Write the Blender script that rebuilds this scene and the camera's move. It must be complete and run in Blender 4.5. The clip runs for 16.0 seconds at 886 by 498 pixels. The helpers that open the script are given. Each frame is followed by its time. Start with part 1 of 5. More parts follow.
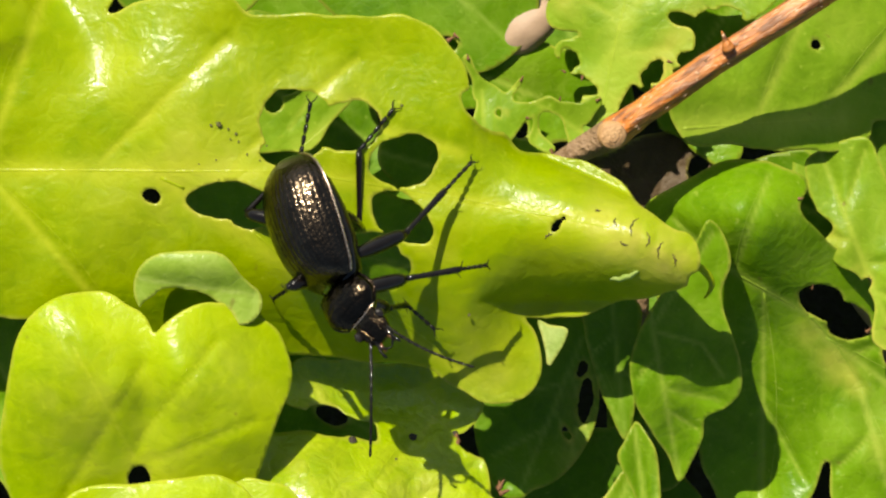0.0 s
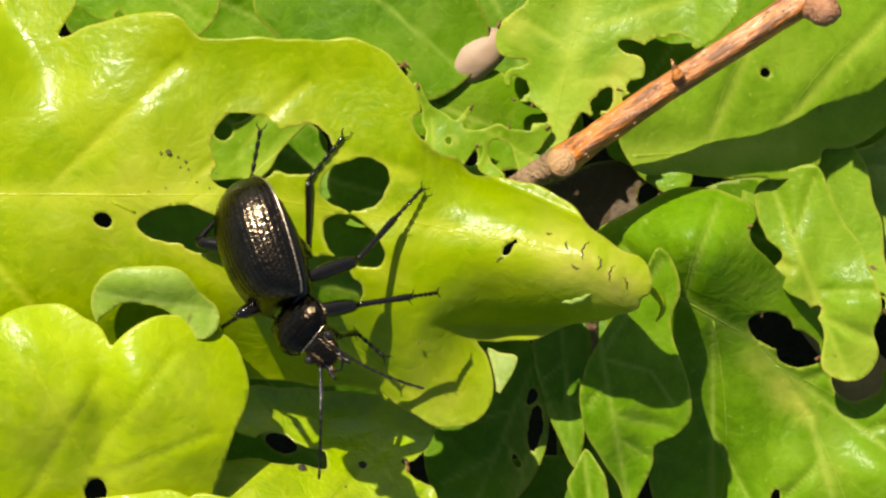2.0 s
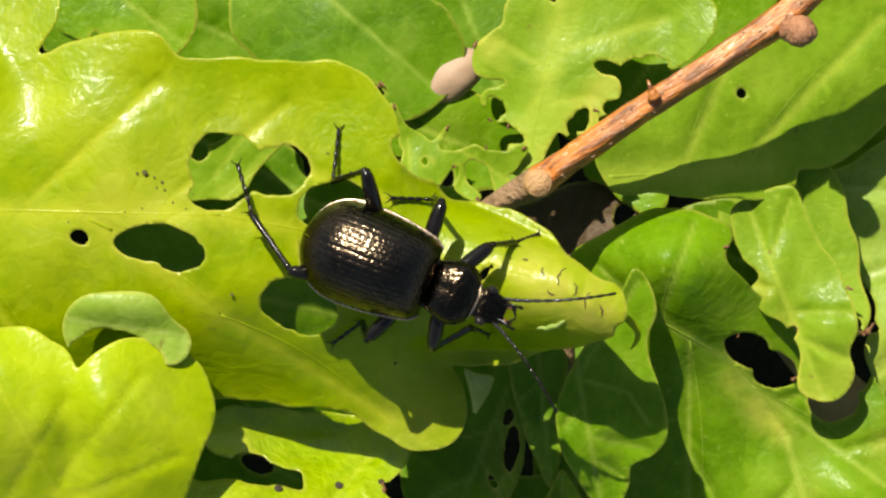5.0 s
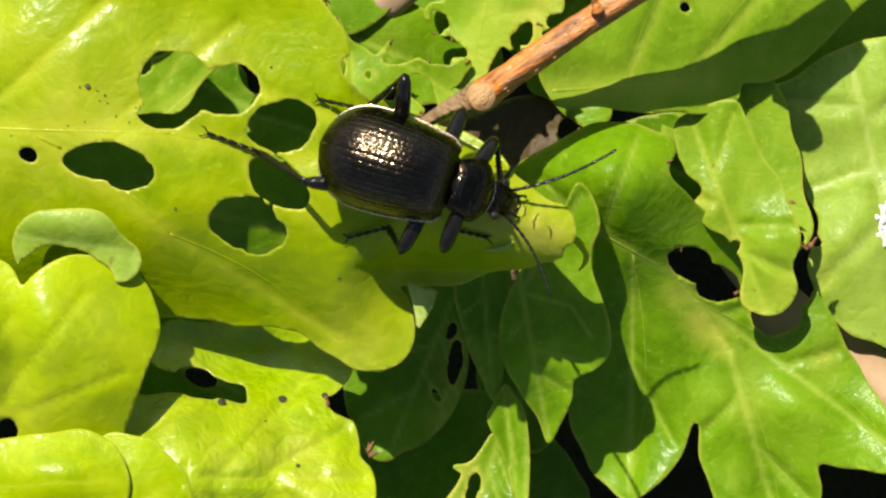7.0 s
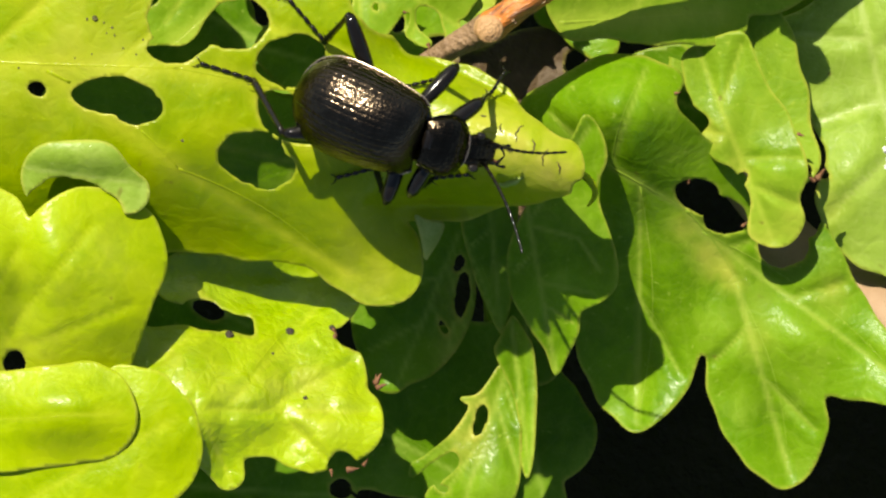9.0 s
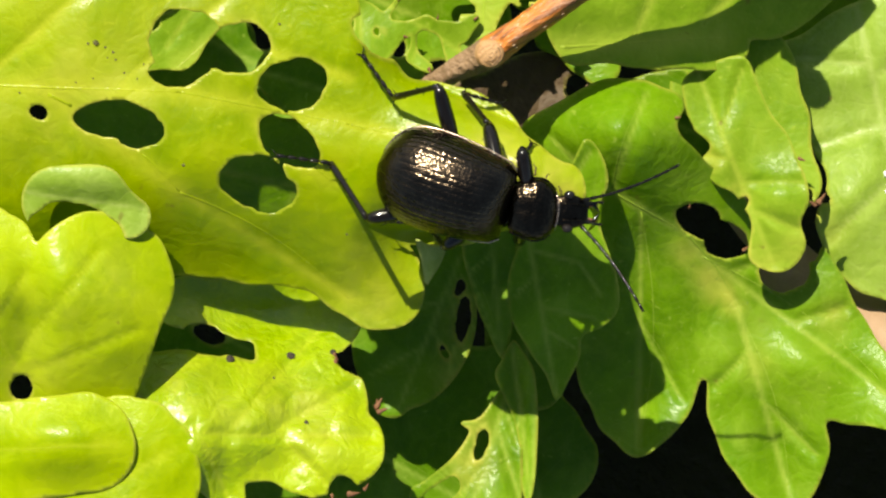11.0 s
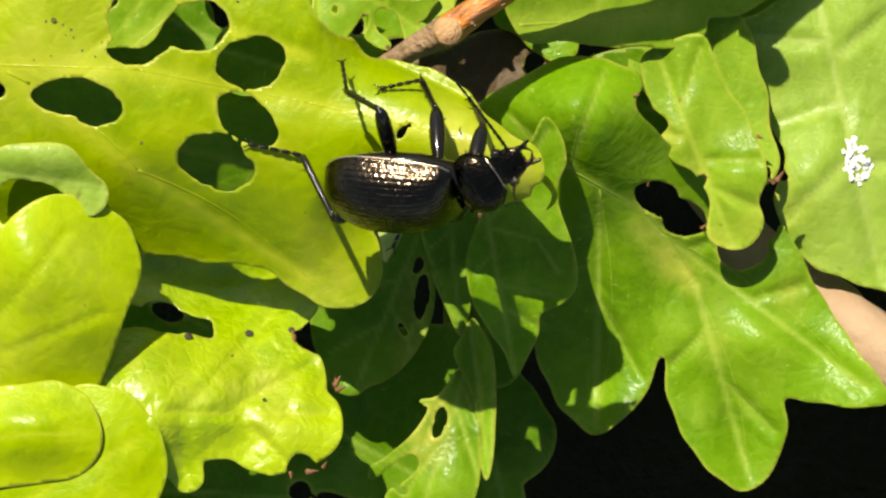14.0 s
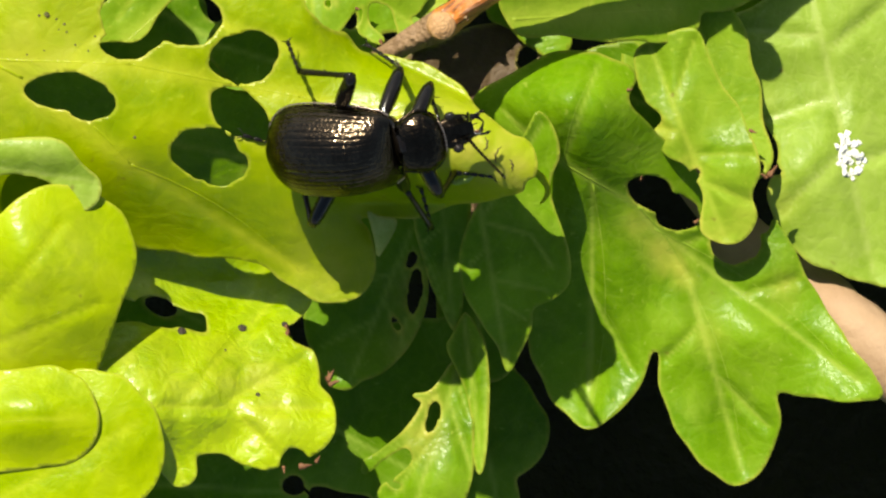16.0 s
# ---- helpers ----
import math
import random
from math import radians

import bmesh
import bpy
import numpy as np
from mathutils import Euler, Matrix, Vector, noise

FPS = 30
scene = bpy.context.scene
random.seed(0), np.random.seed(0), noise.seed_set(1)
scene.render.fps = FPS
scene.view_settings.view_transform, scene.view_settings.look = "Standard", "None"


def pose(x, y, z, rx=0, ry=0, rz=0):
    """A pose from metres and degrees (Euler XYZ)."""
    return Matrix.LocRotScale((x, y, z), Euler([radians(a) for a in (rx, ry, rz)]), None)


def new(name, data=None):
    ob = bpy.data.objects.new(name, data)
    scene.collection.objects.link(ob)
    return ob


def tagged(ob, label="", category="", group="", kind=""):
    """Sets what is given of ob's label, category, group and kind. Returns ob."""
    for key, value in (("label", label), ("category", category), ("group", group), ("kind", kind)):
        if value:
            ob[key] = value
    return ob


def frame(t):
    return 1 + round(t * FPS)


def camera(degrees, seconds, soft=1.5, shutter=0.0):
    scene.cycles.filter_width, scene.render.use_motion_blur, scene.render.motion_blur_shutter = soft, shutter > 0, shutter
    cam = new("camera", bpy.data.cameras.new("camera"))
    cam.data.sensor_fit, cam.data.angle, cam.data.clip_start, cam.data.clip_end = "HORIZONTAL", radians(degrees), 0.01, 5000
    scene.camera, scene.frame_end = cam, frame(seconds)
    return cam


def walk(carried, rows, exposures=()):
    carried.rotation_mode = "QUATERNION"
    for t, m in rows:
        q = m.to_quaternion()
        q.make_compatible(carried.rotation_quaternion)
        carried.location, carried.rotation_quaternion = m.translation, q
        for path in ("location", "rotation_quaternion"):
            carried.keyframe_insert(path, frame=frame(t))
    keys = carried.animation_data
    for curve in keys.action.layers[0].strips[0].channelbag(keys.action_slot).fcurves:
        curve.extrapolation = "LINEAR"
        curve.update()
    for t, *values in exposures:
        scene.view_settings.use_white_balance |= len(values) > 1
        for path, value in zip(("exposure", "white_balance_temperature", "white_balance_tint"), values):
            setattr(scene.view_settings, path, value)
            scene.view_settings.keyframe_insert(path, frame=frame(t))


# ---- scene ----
import collections

MM = 0.001
U = 0.0567 * MM          # one step of the plan: x to the right, y away downwards, origin at its upper left corner
EYE = 0.4230             # height of the lens above the plane of the chewed leaf
MIDX, MIDY = 784.0, 441.0


def plan(x, y, z=0.0):
    """A place over the plan, z in millimetres over the chewed leaf's plane, as seen from the lens."""
    k = U * (1 - z * MM / EYE)
    return Vector(((x - MIDX) * k, (MIDY - y) * k, z * MM))


# ---- camera: hand held over the leaves, follows the beetle by turning ----
cam = camera(11.998, 16.0, soft=2.4)
AIM = [
    (0, 553, 373),
    (0.5, 581, 383),
    (1, 615, 363),
    (1.5, 645, 327),
    (2, 642, 324),
    (2.5, 650, 305),
    (3, 619, 296),
    (3.5, 638, 288),
    (4, 642, 258),
    (6.3, 749, 356),
    (6.5, 753, 367),
    (7, 784, 440),
    (7.5, 810, 476),
    (8, 796, 507),
    (8.5, 781, 543),
    (9, 771, 560),
    (9.2, 760, 562),
    (11.3, 775, 514),
    (11.5, 783, 521),
    (12, 817, 543),
    (12.5, 818, 547),
    (13, 817, 595),
    (13.5, 820, 604),
    (14, 843, 556),
    (14.5, 844, 530),
    (15, 832, 567),
    (15.5, 855, 576),
    (16, 855, 566),
]


def aimed(x, y):
    """The camera looking down at the plan's point (x, y)."""
    dx, dy = (x - MIDX) * U, (MIDY - y) * U
    return pose(0, 0, EYE, math.degrees(math.atan2(dy, EYE)), -math.degrees(math.atan2(dx, EYE)), 0)


walk(cam, [(t, aimed(x, y)) for t, x, y in AIM], [(0, 0.78, 7350, 4), (4.5, 0.79, 7350, 4), (7.5, 0.86, 7300, 3), (16, 0.89, 7400, 3)])

# ---- light: clear sky and a high sun ----
SUN_FROM = Vector((-0.42, 0.91, 0.0)).normalized()
SUN_HIGH = radians(52)
world = bpy.data.worlds.new("sky")
scene.world = world
world.use_nodes = True
sky = world.node_tree.nodes.new("ShaderNodeTexSky")
sky.sky_type, sky.sun_disc = "NISHITA", False
sky.sun_elevation = SUN_HIGH
sky.sun_rotation = math.atan2(SUN_FROM.x, SUN_FROM.y)
back = world.node_tree.nodes["Background"]
back.inputs["Strength"].default_value = 0.066
world.node_tree.links.new(sky.outputs["Color"], back.inputs["Color"])
sun = new("sun", bpy.data.lights.new("sun", "SUN"))
sun.data.energy, sun.data.angle, sun.data.color = 4.6, radians(0.55), (1.0, 0.96, 0.88)
toward = (SUN_FROM * math.cos(SUN_HIGH) + Vector((0, 0, math.sin(SUN_HIGH)))).normalized()
sun.matrix_world = Matrix.Translation(toward * 3) @ toward.to_track_quat("Z", "Y").to_matrix().to_4x4()


# ---- materials ----
def material(name):
    m = bpy.data.materials.new(name)
    m.use_nodes = True
    t = m.node_tree
    return m, t, t.nodes["Principled BSDF"], t.nodes["Material Output"]


def node(t, kind, ins=(), **props):
    """A shader node; ins: (socket, value or output socket)."""
    n = t.nodes.new(kind)
    if "data_type" in props:
        n.data_type = props["data_type"]
    if "blend_type" in props:
        n.blend_type = props["blend_type"]
    if "operation" in props:
        n.operation = props["operation"]
    if "feature" in props:
        n.feature = props["feature"]
    if "attribute_name" in props:
        n.attribute_name = props["attribute_name"]
    for key, value in dict(ins).items():
        if isinstance(value, bpy.types.NodeSocket):
            t.links.new(value, n.inputs[key])
        else:
            n.inputs[key].default_value = value
    return n


def mix(t, fac, a, b, blend="MIX"):
    n = node(t, "ShaderNodeMix", data_type="RGBA", blend_type=blend)
    for i, v in ((0, fac), (6, a), (7, b)):
        if isinstance(v, bpy.types.NodeSocket):
            t.links.new(v, n.inputs[i])
        else:
            n.inputs[i].default_value = v if i == 0 else (*v, 1)
    return n.outputs[2]


def ramp(t, fac, stops):
    n = node(t, "ShaderNodeValToRGB", {"Fac": fac})
    while len(n.color_ramp.elements) < len(stops):
        n.color_ramp.elements.new(0.5)
    for e, (p, c) in zip(n.color_ramp.elements, stops):
        e.position, e.color = p, (c, c, c, 1) if not isinstance(c, tuple) else (*c, 1)
    return n.outputs["Color"]


def noise_tex(t, where, scale, detail=3.0, rough=0.55):
    return node(t, "ShaderNodeTexNoise", {"Vector": where, "Scale": scale, "Detail": detail, "Roughness": rough}).outputs["Fac"]


def bump(t, height, strength, distance, normal=None):
    n = node(t, "ShaderNodeBump", {"Height": height, "Strength": strength, "Distance": distance})
    if normal:
        t.links.new(normal, n.inputs["Normal"])
    return n.outputs["Normal"]


def leaf_material(name, deep, light, vein, through_colour, gloss=0.34, let=0.34, bump_by=0.5, shine=0.36, wax=0.3, veined=0.15):
    """A living leaf: two greens in clouds, a paler net of veins with pillows between them, a thin yellow rim, a waxy skin, and light that shines through."""
    m, t, p, out = material(name)
    place = node(t, "ShaderNodeTexCoord").outputs["Object"]
    warp = node(t, "ShaderNodeTexNoise", {"Vector": place, "Scale": 260.0, "Detail": 2.0}).outputs["Color"]
    where = node(t, "ShaderNodeVectorMath", {0: place, 1: node(t, "ShaderNodeVectorMath", {0: warp, "Scale": 0.0022}, operation="SCALE").outputs[0]}, operation="ADD").outputs[0]
    clouds = noise_tex(t, where, 120, 5, 0.6)
    fine = noise_tex(t, where, 700, 4, 0.65)
    blotch = noise_tex(t, where, 42, 4)
    net = node(t, "ShaderNodeTexVoronoi", {"Vector": where, "Scale": 780.0}, feature="DISTANCE_TO_EDGE").outputs["Distance"]
    big = node(t, "ShaderNodeTexVoronoi", {"Vector": where, "Scale": 190.0}, feature="DISTANCE_TO_EDGE").outputs["Distance"]
    cell = node(t, "ShaderNodeTexVoronoi", {"Vector": where, "Scale": 780.0}).outputs["Color"]
    col = mix(t, ramp(t, clouds, ((0.36, 0.0), (0.64, 1.0))), deep, light)
    col = mix(t, ramp(t, blotch, ((0.36, 0.6), (0.56, 0.0))), col, tuple(c * 0.66 for c in deep))
    col = mix(t, ramp(t, fine, ((0.38, 0.0), (0.7, 0.6))), col, light)
    col = mix(t, ramp(t, noise_tex(t, where, 210, 3), ((0.52, 0.0), (0.72, 0.2))), col, vein)
    tone = node(t, "ShaderNodeSeparateColor", {0: cell}).outputs[0]
    col = mix(t, ramp(t, tone, ((0.0, 0.16), (0.55, 0.0))), col, tuple(c * 0.7 for c in deep))
    col = mix(t, ramp(t, net, ((0.0, veined * 0.7), (0.10, 0.0))), col, vein)
    col = mix(t, ramp(t, big, ((0.0, veined), (0.035, 0.0))), col, vein)
    ribs = node(t, "ShaderNodeAttribute", attribute_name="vein").outputs["Fac"]
    rim = node(t, "ShaderNodeAttribute", attribute_name="rim").outputs["Fac"]
    faded = node(t, "ShaderNodeMath", {0: ribs, 1: ramp(t, noise_tex(t, where, 500, 3), ((0.3, 0.55), (0.62, 1.0)))}, operation="MULTIPLY").outputs[0]
    col = mix(t, faded, col, vein)
    patchy = node(t, "ShaderNodeMath", {0: rim, 1: ramp(t, noise_tex(t, where, 300, 2), ((0.35, 0.25), (0.65, 0.9)))}, operation="MULTIPLY").outputs[0]
    col = mix(t, patchy, col, (0.52, 0.48, 0.08))
    spots = noise_tex(t, where, 420, 2)
    col = mix(t, ramp(t, spots, ((0.735, 0.0), (0.78, 0.55))), col, (0.16, 0.09, 0.02))
    flecks = noise_tex(t, where, 1250, 2)
    col = mix(t, ramp(t, flecks, ((0.66, 0.0), (0.76, 0.4))), col, vein)
    t.links.new(col, p.inputs["Base Color"])
    rough = ramp(t, clouds, ((0.25, gloss - 0.07), (0.75, gloss + 0.12)))
    t.links.new(rough, p.inputs["Roughness"])
    p.inputs["Specular IOR Level"].default_value = shine
    n1 = bump(t, noise_tex(t, where, 330, 5, 0.6), bump_by, 0.0007)
    n2 = bump(t, ramp(t, net, ((0.0, 0.0), (0.3, 1.0))), 0.3 * bump_by, 0.00022, n1)
    n3 = bump(t, ramp(t, big, ((0.0, 0.0), (0.16, 1.0))), 0.22 * bump_by, 0.0004, n2)
    t.links.new(n3, p.inputs["Normal"])
    # the wax lies unevenly, so that the sun breaks up into small glints on it
    n4 = bump(t, noise_tex(t, where, 1500, 3), 0.5 * bump_by + 0.1, 0.00016, n3)
    p.inputs["Coat Weight"].default_value = wax
    p.inputs["Coat IOR"].default_value = 1.45
    t.links.new(ramp(t, fine, ((0.3, 0.13), (0.7, 0.30))), p.inputs["Coat Roughness"])
    t.links.new(n4, p.inputs["Coat Normal"])
    glow = node(t, "ShaderNodeBsdfTranslucent", {"Color": mix(t, 0.45, col, through_colour), "Normal": n3})
    both = node(t, "ShaderNodeMixShader", {"Fac": let})
    t.links.new(p.outputs[0], both.inputs[1])
    t.links.new(glow.outputs[0], both.inputs[2])
    t.links.new(both.outputs[0], out.inputs["Surface"])
    return m


LEAF = {
    "young": leaf_material("young_yellow_green_leaf", (0.21, 0.325, 0.001), (0.335, 0.415, 0.002), (0.50, 0.53, 0.03), (0.54, 0.66, 0.001), 0.40, 0.36, 0.28, 0.16, 0.38, 0.05),
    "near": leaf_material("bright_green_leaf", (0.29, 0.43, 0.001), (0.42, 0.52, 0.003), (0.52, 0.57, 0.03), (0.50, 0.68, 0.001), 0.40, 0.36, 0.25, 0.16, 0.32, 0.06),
    "glossy": leaf_material("glossy_bright_green_leaf", (0.28, 0.43, 0.001), (0.42, 0.53, 0.003), (0.52, 0.57, 0.03), (0.50, 0.68, 0.001), 0.34, 0.36, 0.6, 0.4, 0.75, 0.08),
    "light": leaf_material("light_green_leaf", (0.165, 0.305, 0.010), (0.245, 0.38, 0.02), (0.42, 0.50, 0.06), (0.36, 0.58, 0.004), 0.46, 0.34, 0.28, 0.16, 0.1, 0.07),
    # silver: greyish sheen mixed into the greens; also the curled leaf's pale colour
    "silver": leaf_material("pale_sheen_green_leaf", (0.22, 0.35, 0.022), (0.32, 0.45, 0.06), (0.44, 0.52, 0.14), (0.38, 0.56, 0.02), 0.48, 0.32, 0.28, 0.3, 0.12, 0.12),
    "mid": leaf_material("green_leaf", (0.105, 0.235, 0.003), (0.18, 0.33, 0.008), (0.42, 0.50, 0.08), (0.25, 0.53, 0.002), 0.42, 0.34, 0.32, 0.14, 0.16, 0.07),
    # deep: darker green for lower leaves, part of their shade put into the colour
    "deep": leaf_material("deep_shaded_green_leaf", (0.08, 0.20, 0.002), (0.14, 0.28, 0.005), (0.38, 0.50, 0.08), (0.22, 0.46, 0.002), 0.45, 0.38, 0.22, 0.18, 0.12, 0.08),
    "dead": leaf_material("dry_brown_leaf", (0.085, 0.052, 0.026), (0.13, 0.085, 0.045), (0.15, 0.10, 0.06), (0.16, 0.08, 0.03), 0.6, 0.2, 0.8, 0.3, 0.0),
    "pale": leaf_material("pale_leaf_underside", (0.30, 0.42, 0.08), (0.46, 0.55, 0.18), (0.55, 0.62, 0.25), (0.45, 0.60, 0.05), 0.60, 0.36, 0.4, 0.3, 0.0),
}


def simple(name, colour, other, scale, rough=0.6, relief=0.4, depth=0.0004, spec=0.4):
    m, t, p, _ = material(name)
    where = node(t, "ShaderNodeTexCoord").outputs["Object"]
    a, b = noise_tex(t, where, scale, 5), noise_tex(t, where, scale * 6, 3)
    col = mix(t, ramp(t, a, ((0.3, 0.0), (0.7, 1.0))), colour, other)
    col = mix(t, ramp(t, b, ((0.55, 0.0), (0.8, 0.5))), col, colour)
    t.links.new(col, p.inputs["Base Color"])
    p.inputs["Roughness"].default_value = rough
    p.inputs["Specular IOR Level"].default_value = spec
    t.links.new(bump(t, b, relief, depth, bump(t, a, relief, depth * 3)), p.inputs["Normal"])
    return m


def bark_material(name, colour, other, dark, pale, turn):
    """Bark with streaks along the twig, pale specks and dark cracks."""
    m, t, p, _ = material(name)
    place = node(t, "ShaderNodeTexCoord").outputs["Object"]
    spun = node(t, "ShaderNodeMapping", {"Vector": place, "Rotation": (0, 0, -turn)}).outputs[0]
    long = node(t, "ShaderNodeMapping", {"Vector": spun, "Scale": (0.16, 1, 1)}).outputs[0]
    streak, crack, clouds, speck = noise_tex(t, long, 1300, 4), noise_tex(t, long, 2600, 3), noise_tex(t, place, 180, 3), noise_tex(t, place, 2100, 2)
    col = mix(t, ramp(t, clouds, ((0.35, 0.0), (0.65, 1.0))), colour, other)
    col = mix(t, ramp(t, streak, ((0.47, 0.0), (0.6, 0.85))), col, dark)
    col = mix(t, ramp(t, crack, ((0.28, 0.85), (0.4, 0.0))), col, dark)
    col = mix(t, ramp(t, speck, ((0.66, 0.0), (0.72, 0.85))), col, pale)
    t.links.new(col, p.inputs["Base Color"])
    t.links.new(ramp(t, streak, ((0.3, 0.3), (0.7, 0.55))), p.inputs["Roughness"])
    t.links.new(bump(t, crack, 0.5, 0.0003, bump(t, streak, 0.6, 0.0005)), p.inputs["Normal"])
    return m


BARK = bark_material("orange_brown_bark", (0.54, 0.165, 0.022), (0.38, 0.15, 0.05), (0.12, 0.045, 0.02), (0.55, 0.37, 0.24), radians(33))
GREYBARK = simple("greyish_brown_bark", (0.25, 0.155, 0.085), (0.16, 0.095, 0.05), 300, 0.6, 0.9, 0.0005)
WOODCUT = simple("cut_wood", (0.45, 0.27, 0.13), (0.34, 0.18, 0.08), 500, 0.6, 0.5)
PALEBARK = simple("pale_beige_bark", (0.38, 0.25, 0.155), (0.25, 0.155, 0.09), 120, 0.7, 0.5)
# Soil blackened beyond its own tone to carry the shade of the gaps
SOIL = simple("soil_shade_in_colour", (0.010, 0.008, 0.006), (0.022, 0.017, 0.012), 30, 0.9, 0.8, 0.004)
DRY = simple("dry_brown_leaf_edge", (0.20, 0.09, 0.04), (0.12, 0.05, 0.02), 500, 0.7)
WHITE = simple("dried_white_dropping", (0.82, 0.82, 0.78), (0.7, 0.7, 0.66), 700, 0.8, 0.8)


# ---- mesh helpers ----
def link_mesh(name, verts, faces, mat, parent=None, label="", smooth=True):
    me = bpy.data.meshes.new(name)
    me.from_pydata([tuple(v) for v in verts], [], [tuple(f) for f in faces])
    me.polygons.foreach_set("use_smooth", [smooth] * len(me.polygons))
    me.materials.append(mat)
    ob = new(name, me)
    if parent:
        ob.parent = parent
    return tagged(ob, label)


def part(name, bm, mat, parent, label="", smooth=True):
    me = bpy.data.meshes.new(name)
    bm.to_mesh(me)
    bm.free()
    me.polygons.foreach_set("use_smooth", [smooth] * len(me.polygons))
    me.materials.append(mat)
    ob = new(name, me)
    ob.parent = parent
    return tagged(ob, label)


def tube(points, radii, sides=8, cap=True, bumpy=0.0, rng=None):
    """Vertices and faces of a tapered tube along the points."""
    pts = [Vector(p) for p in points]
    verts, faces = [], []
    n = len(pts)
    up = Vector((0, 0, 1))
    for i, p in enumerate(pts):
        d = (pts[min(i + 1, n - 1)] - pts[max(i - 1, 0)]).normalized()
        a = d.cross(up if abs(d.z) < 0.95 else Vector((0, 1, 0))).normalized()
        b = a.cross(d).normalized()
        for j in range(sides):
            w = 2 * math.pi * j / sides
            r = radii[i] * (1 + (rng.uniform(-bumpy, bumpy) if rng else 0))
            verts.append(p + (a * math.cos(w) + b * math.sin(w)) * r)
        if i:
            for j in range(sides):
                k = (j + 1) % sides
                faces.append(((i - 1) * sides + j, (i - 1) * sides + k, i * sides + k, i * sides + j))
    if cap:
        faces.append(tuple(reversed(range(sides))))
        faces.append(tuple((n - 1) * sides + j for j in range(sides)))
    return verts, faces


# ---- oak leaves ----
def seg(x, y, ax, ay, bx, by):
    """Share along a line and distance from it."""
    dx, dy = bx - ax, by - ay
    h = np.clip(((x - ax) * dx + (y - ay) * dy) / max(dx * dx + dy * dy, 1e-6), 0, 1)
    return h, np.hypot(x - ax - h * dx, y - ay - h * dy)


def closed_curve(knots, fine=7):
    """A smooth closed outline through a few knots."""
    p = np.array(knots, dtype=float)
    a, b, c, d = np.roll(p, 1, 0), p, np.roll(p, -1, 0), np.roll(p, -2, 0)
    out = []
    for s in np.arange(fine) / fine:
        out.append(0.5 * (2 * b + (c - a) * s + (2 * a - 5 * b + 4 * c - d) * s ** 2 + (3 * b - a - 3 * c + d) * s ** 3))
    return np.stack(out, 1).reshape(-1, 2)


def curve_gap(curve, x, y):
    """Distance from a closed outline, below zero inside it."""
    x, y = np.asarray(x, dtype=float), np.asarray(y, dtype=float)
    best, odd = np.full(x.shape, 1e9), np.zeros(x.shape, dtype=bool)
    for (ax, ay), (bx, by) in zip(curve, np.roll(curve, -1, 0)):
        best = np.minimum(best, seg(x, y, ax, ay, bx, by)[1])
        if ay != by:
            odd ^= ((ay > y) != (by > y)) & (x < (bx - ax) * (y - ay) / (by - ay) + ax)
    return np.where(odd, -best, best)


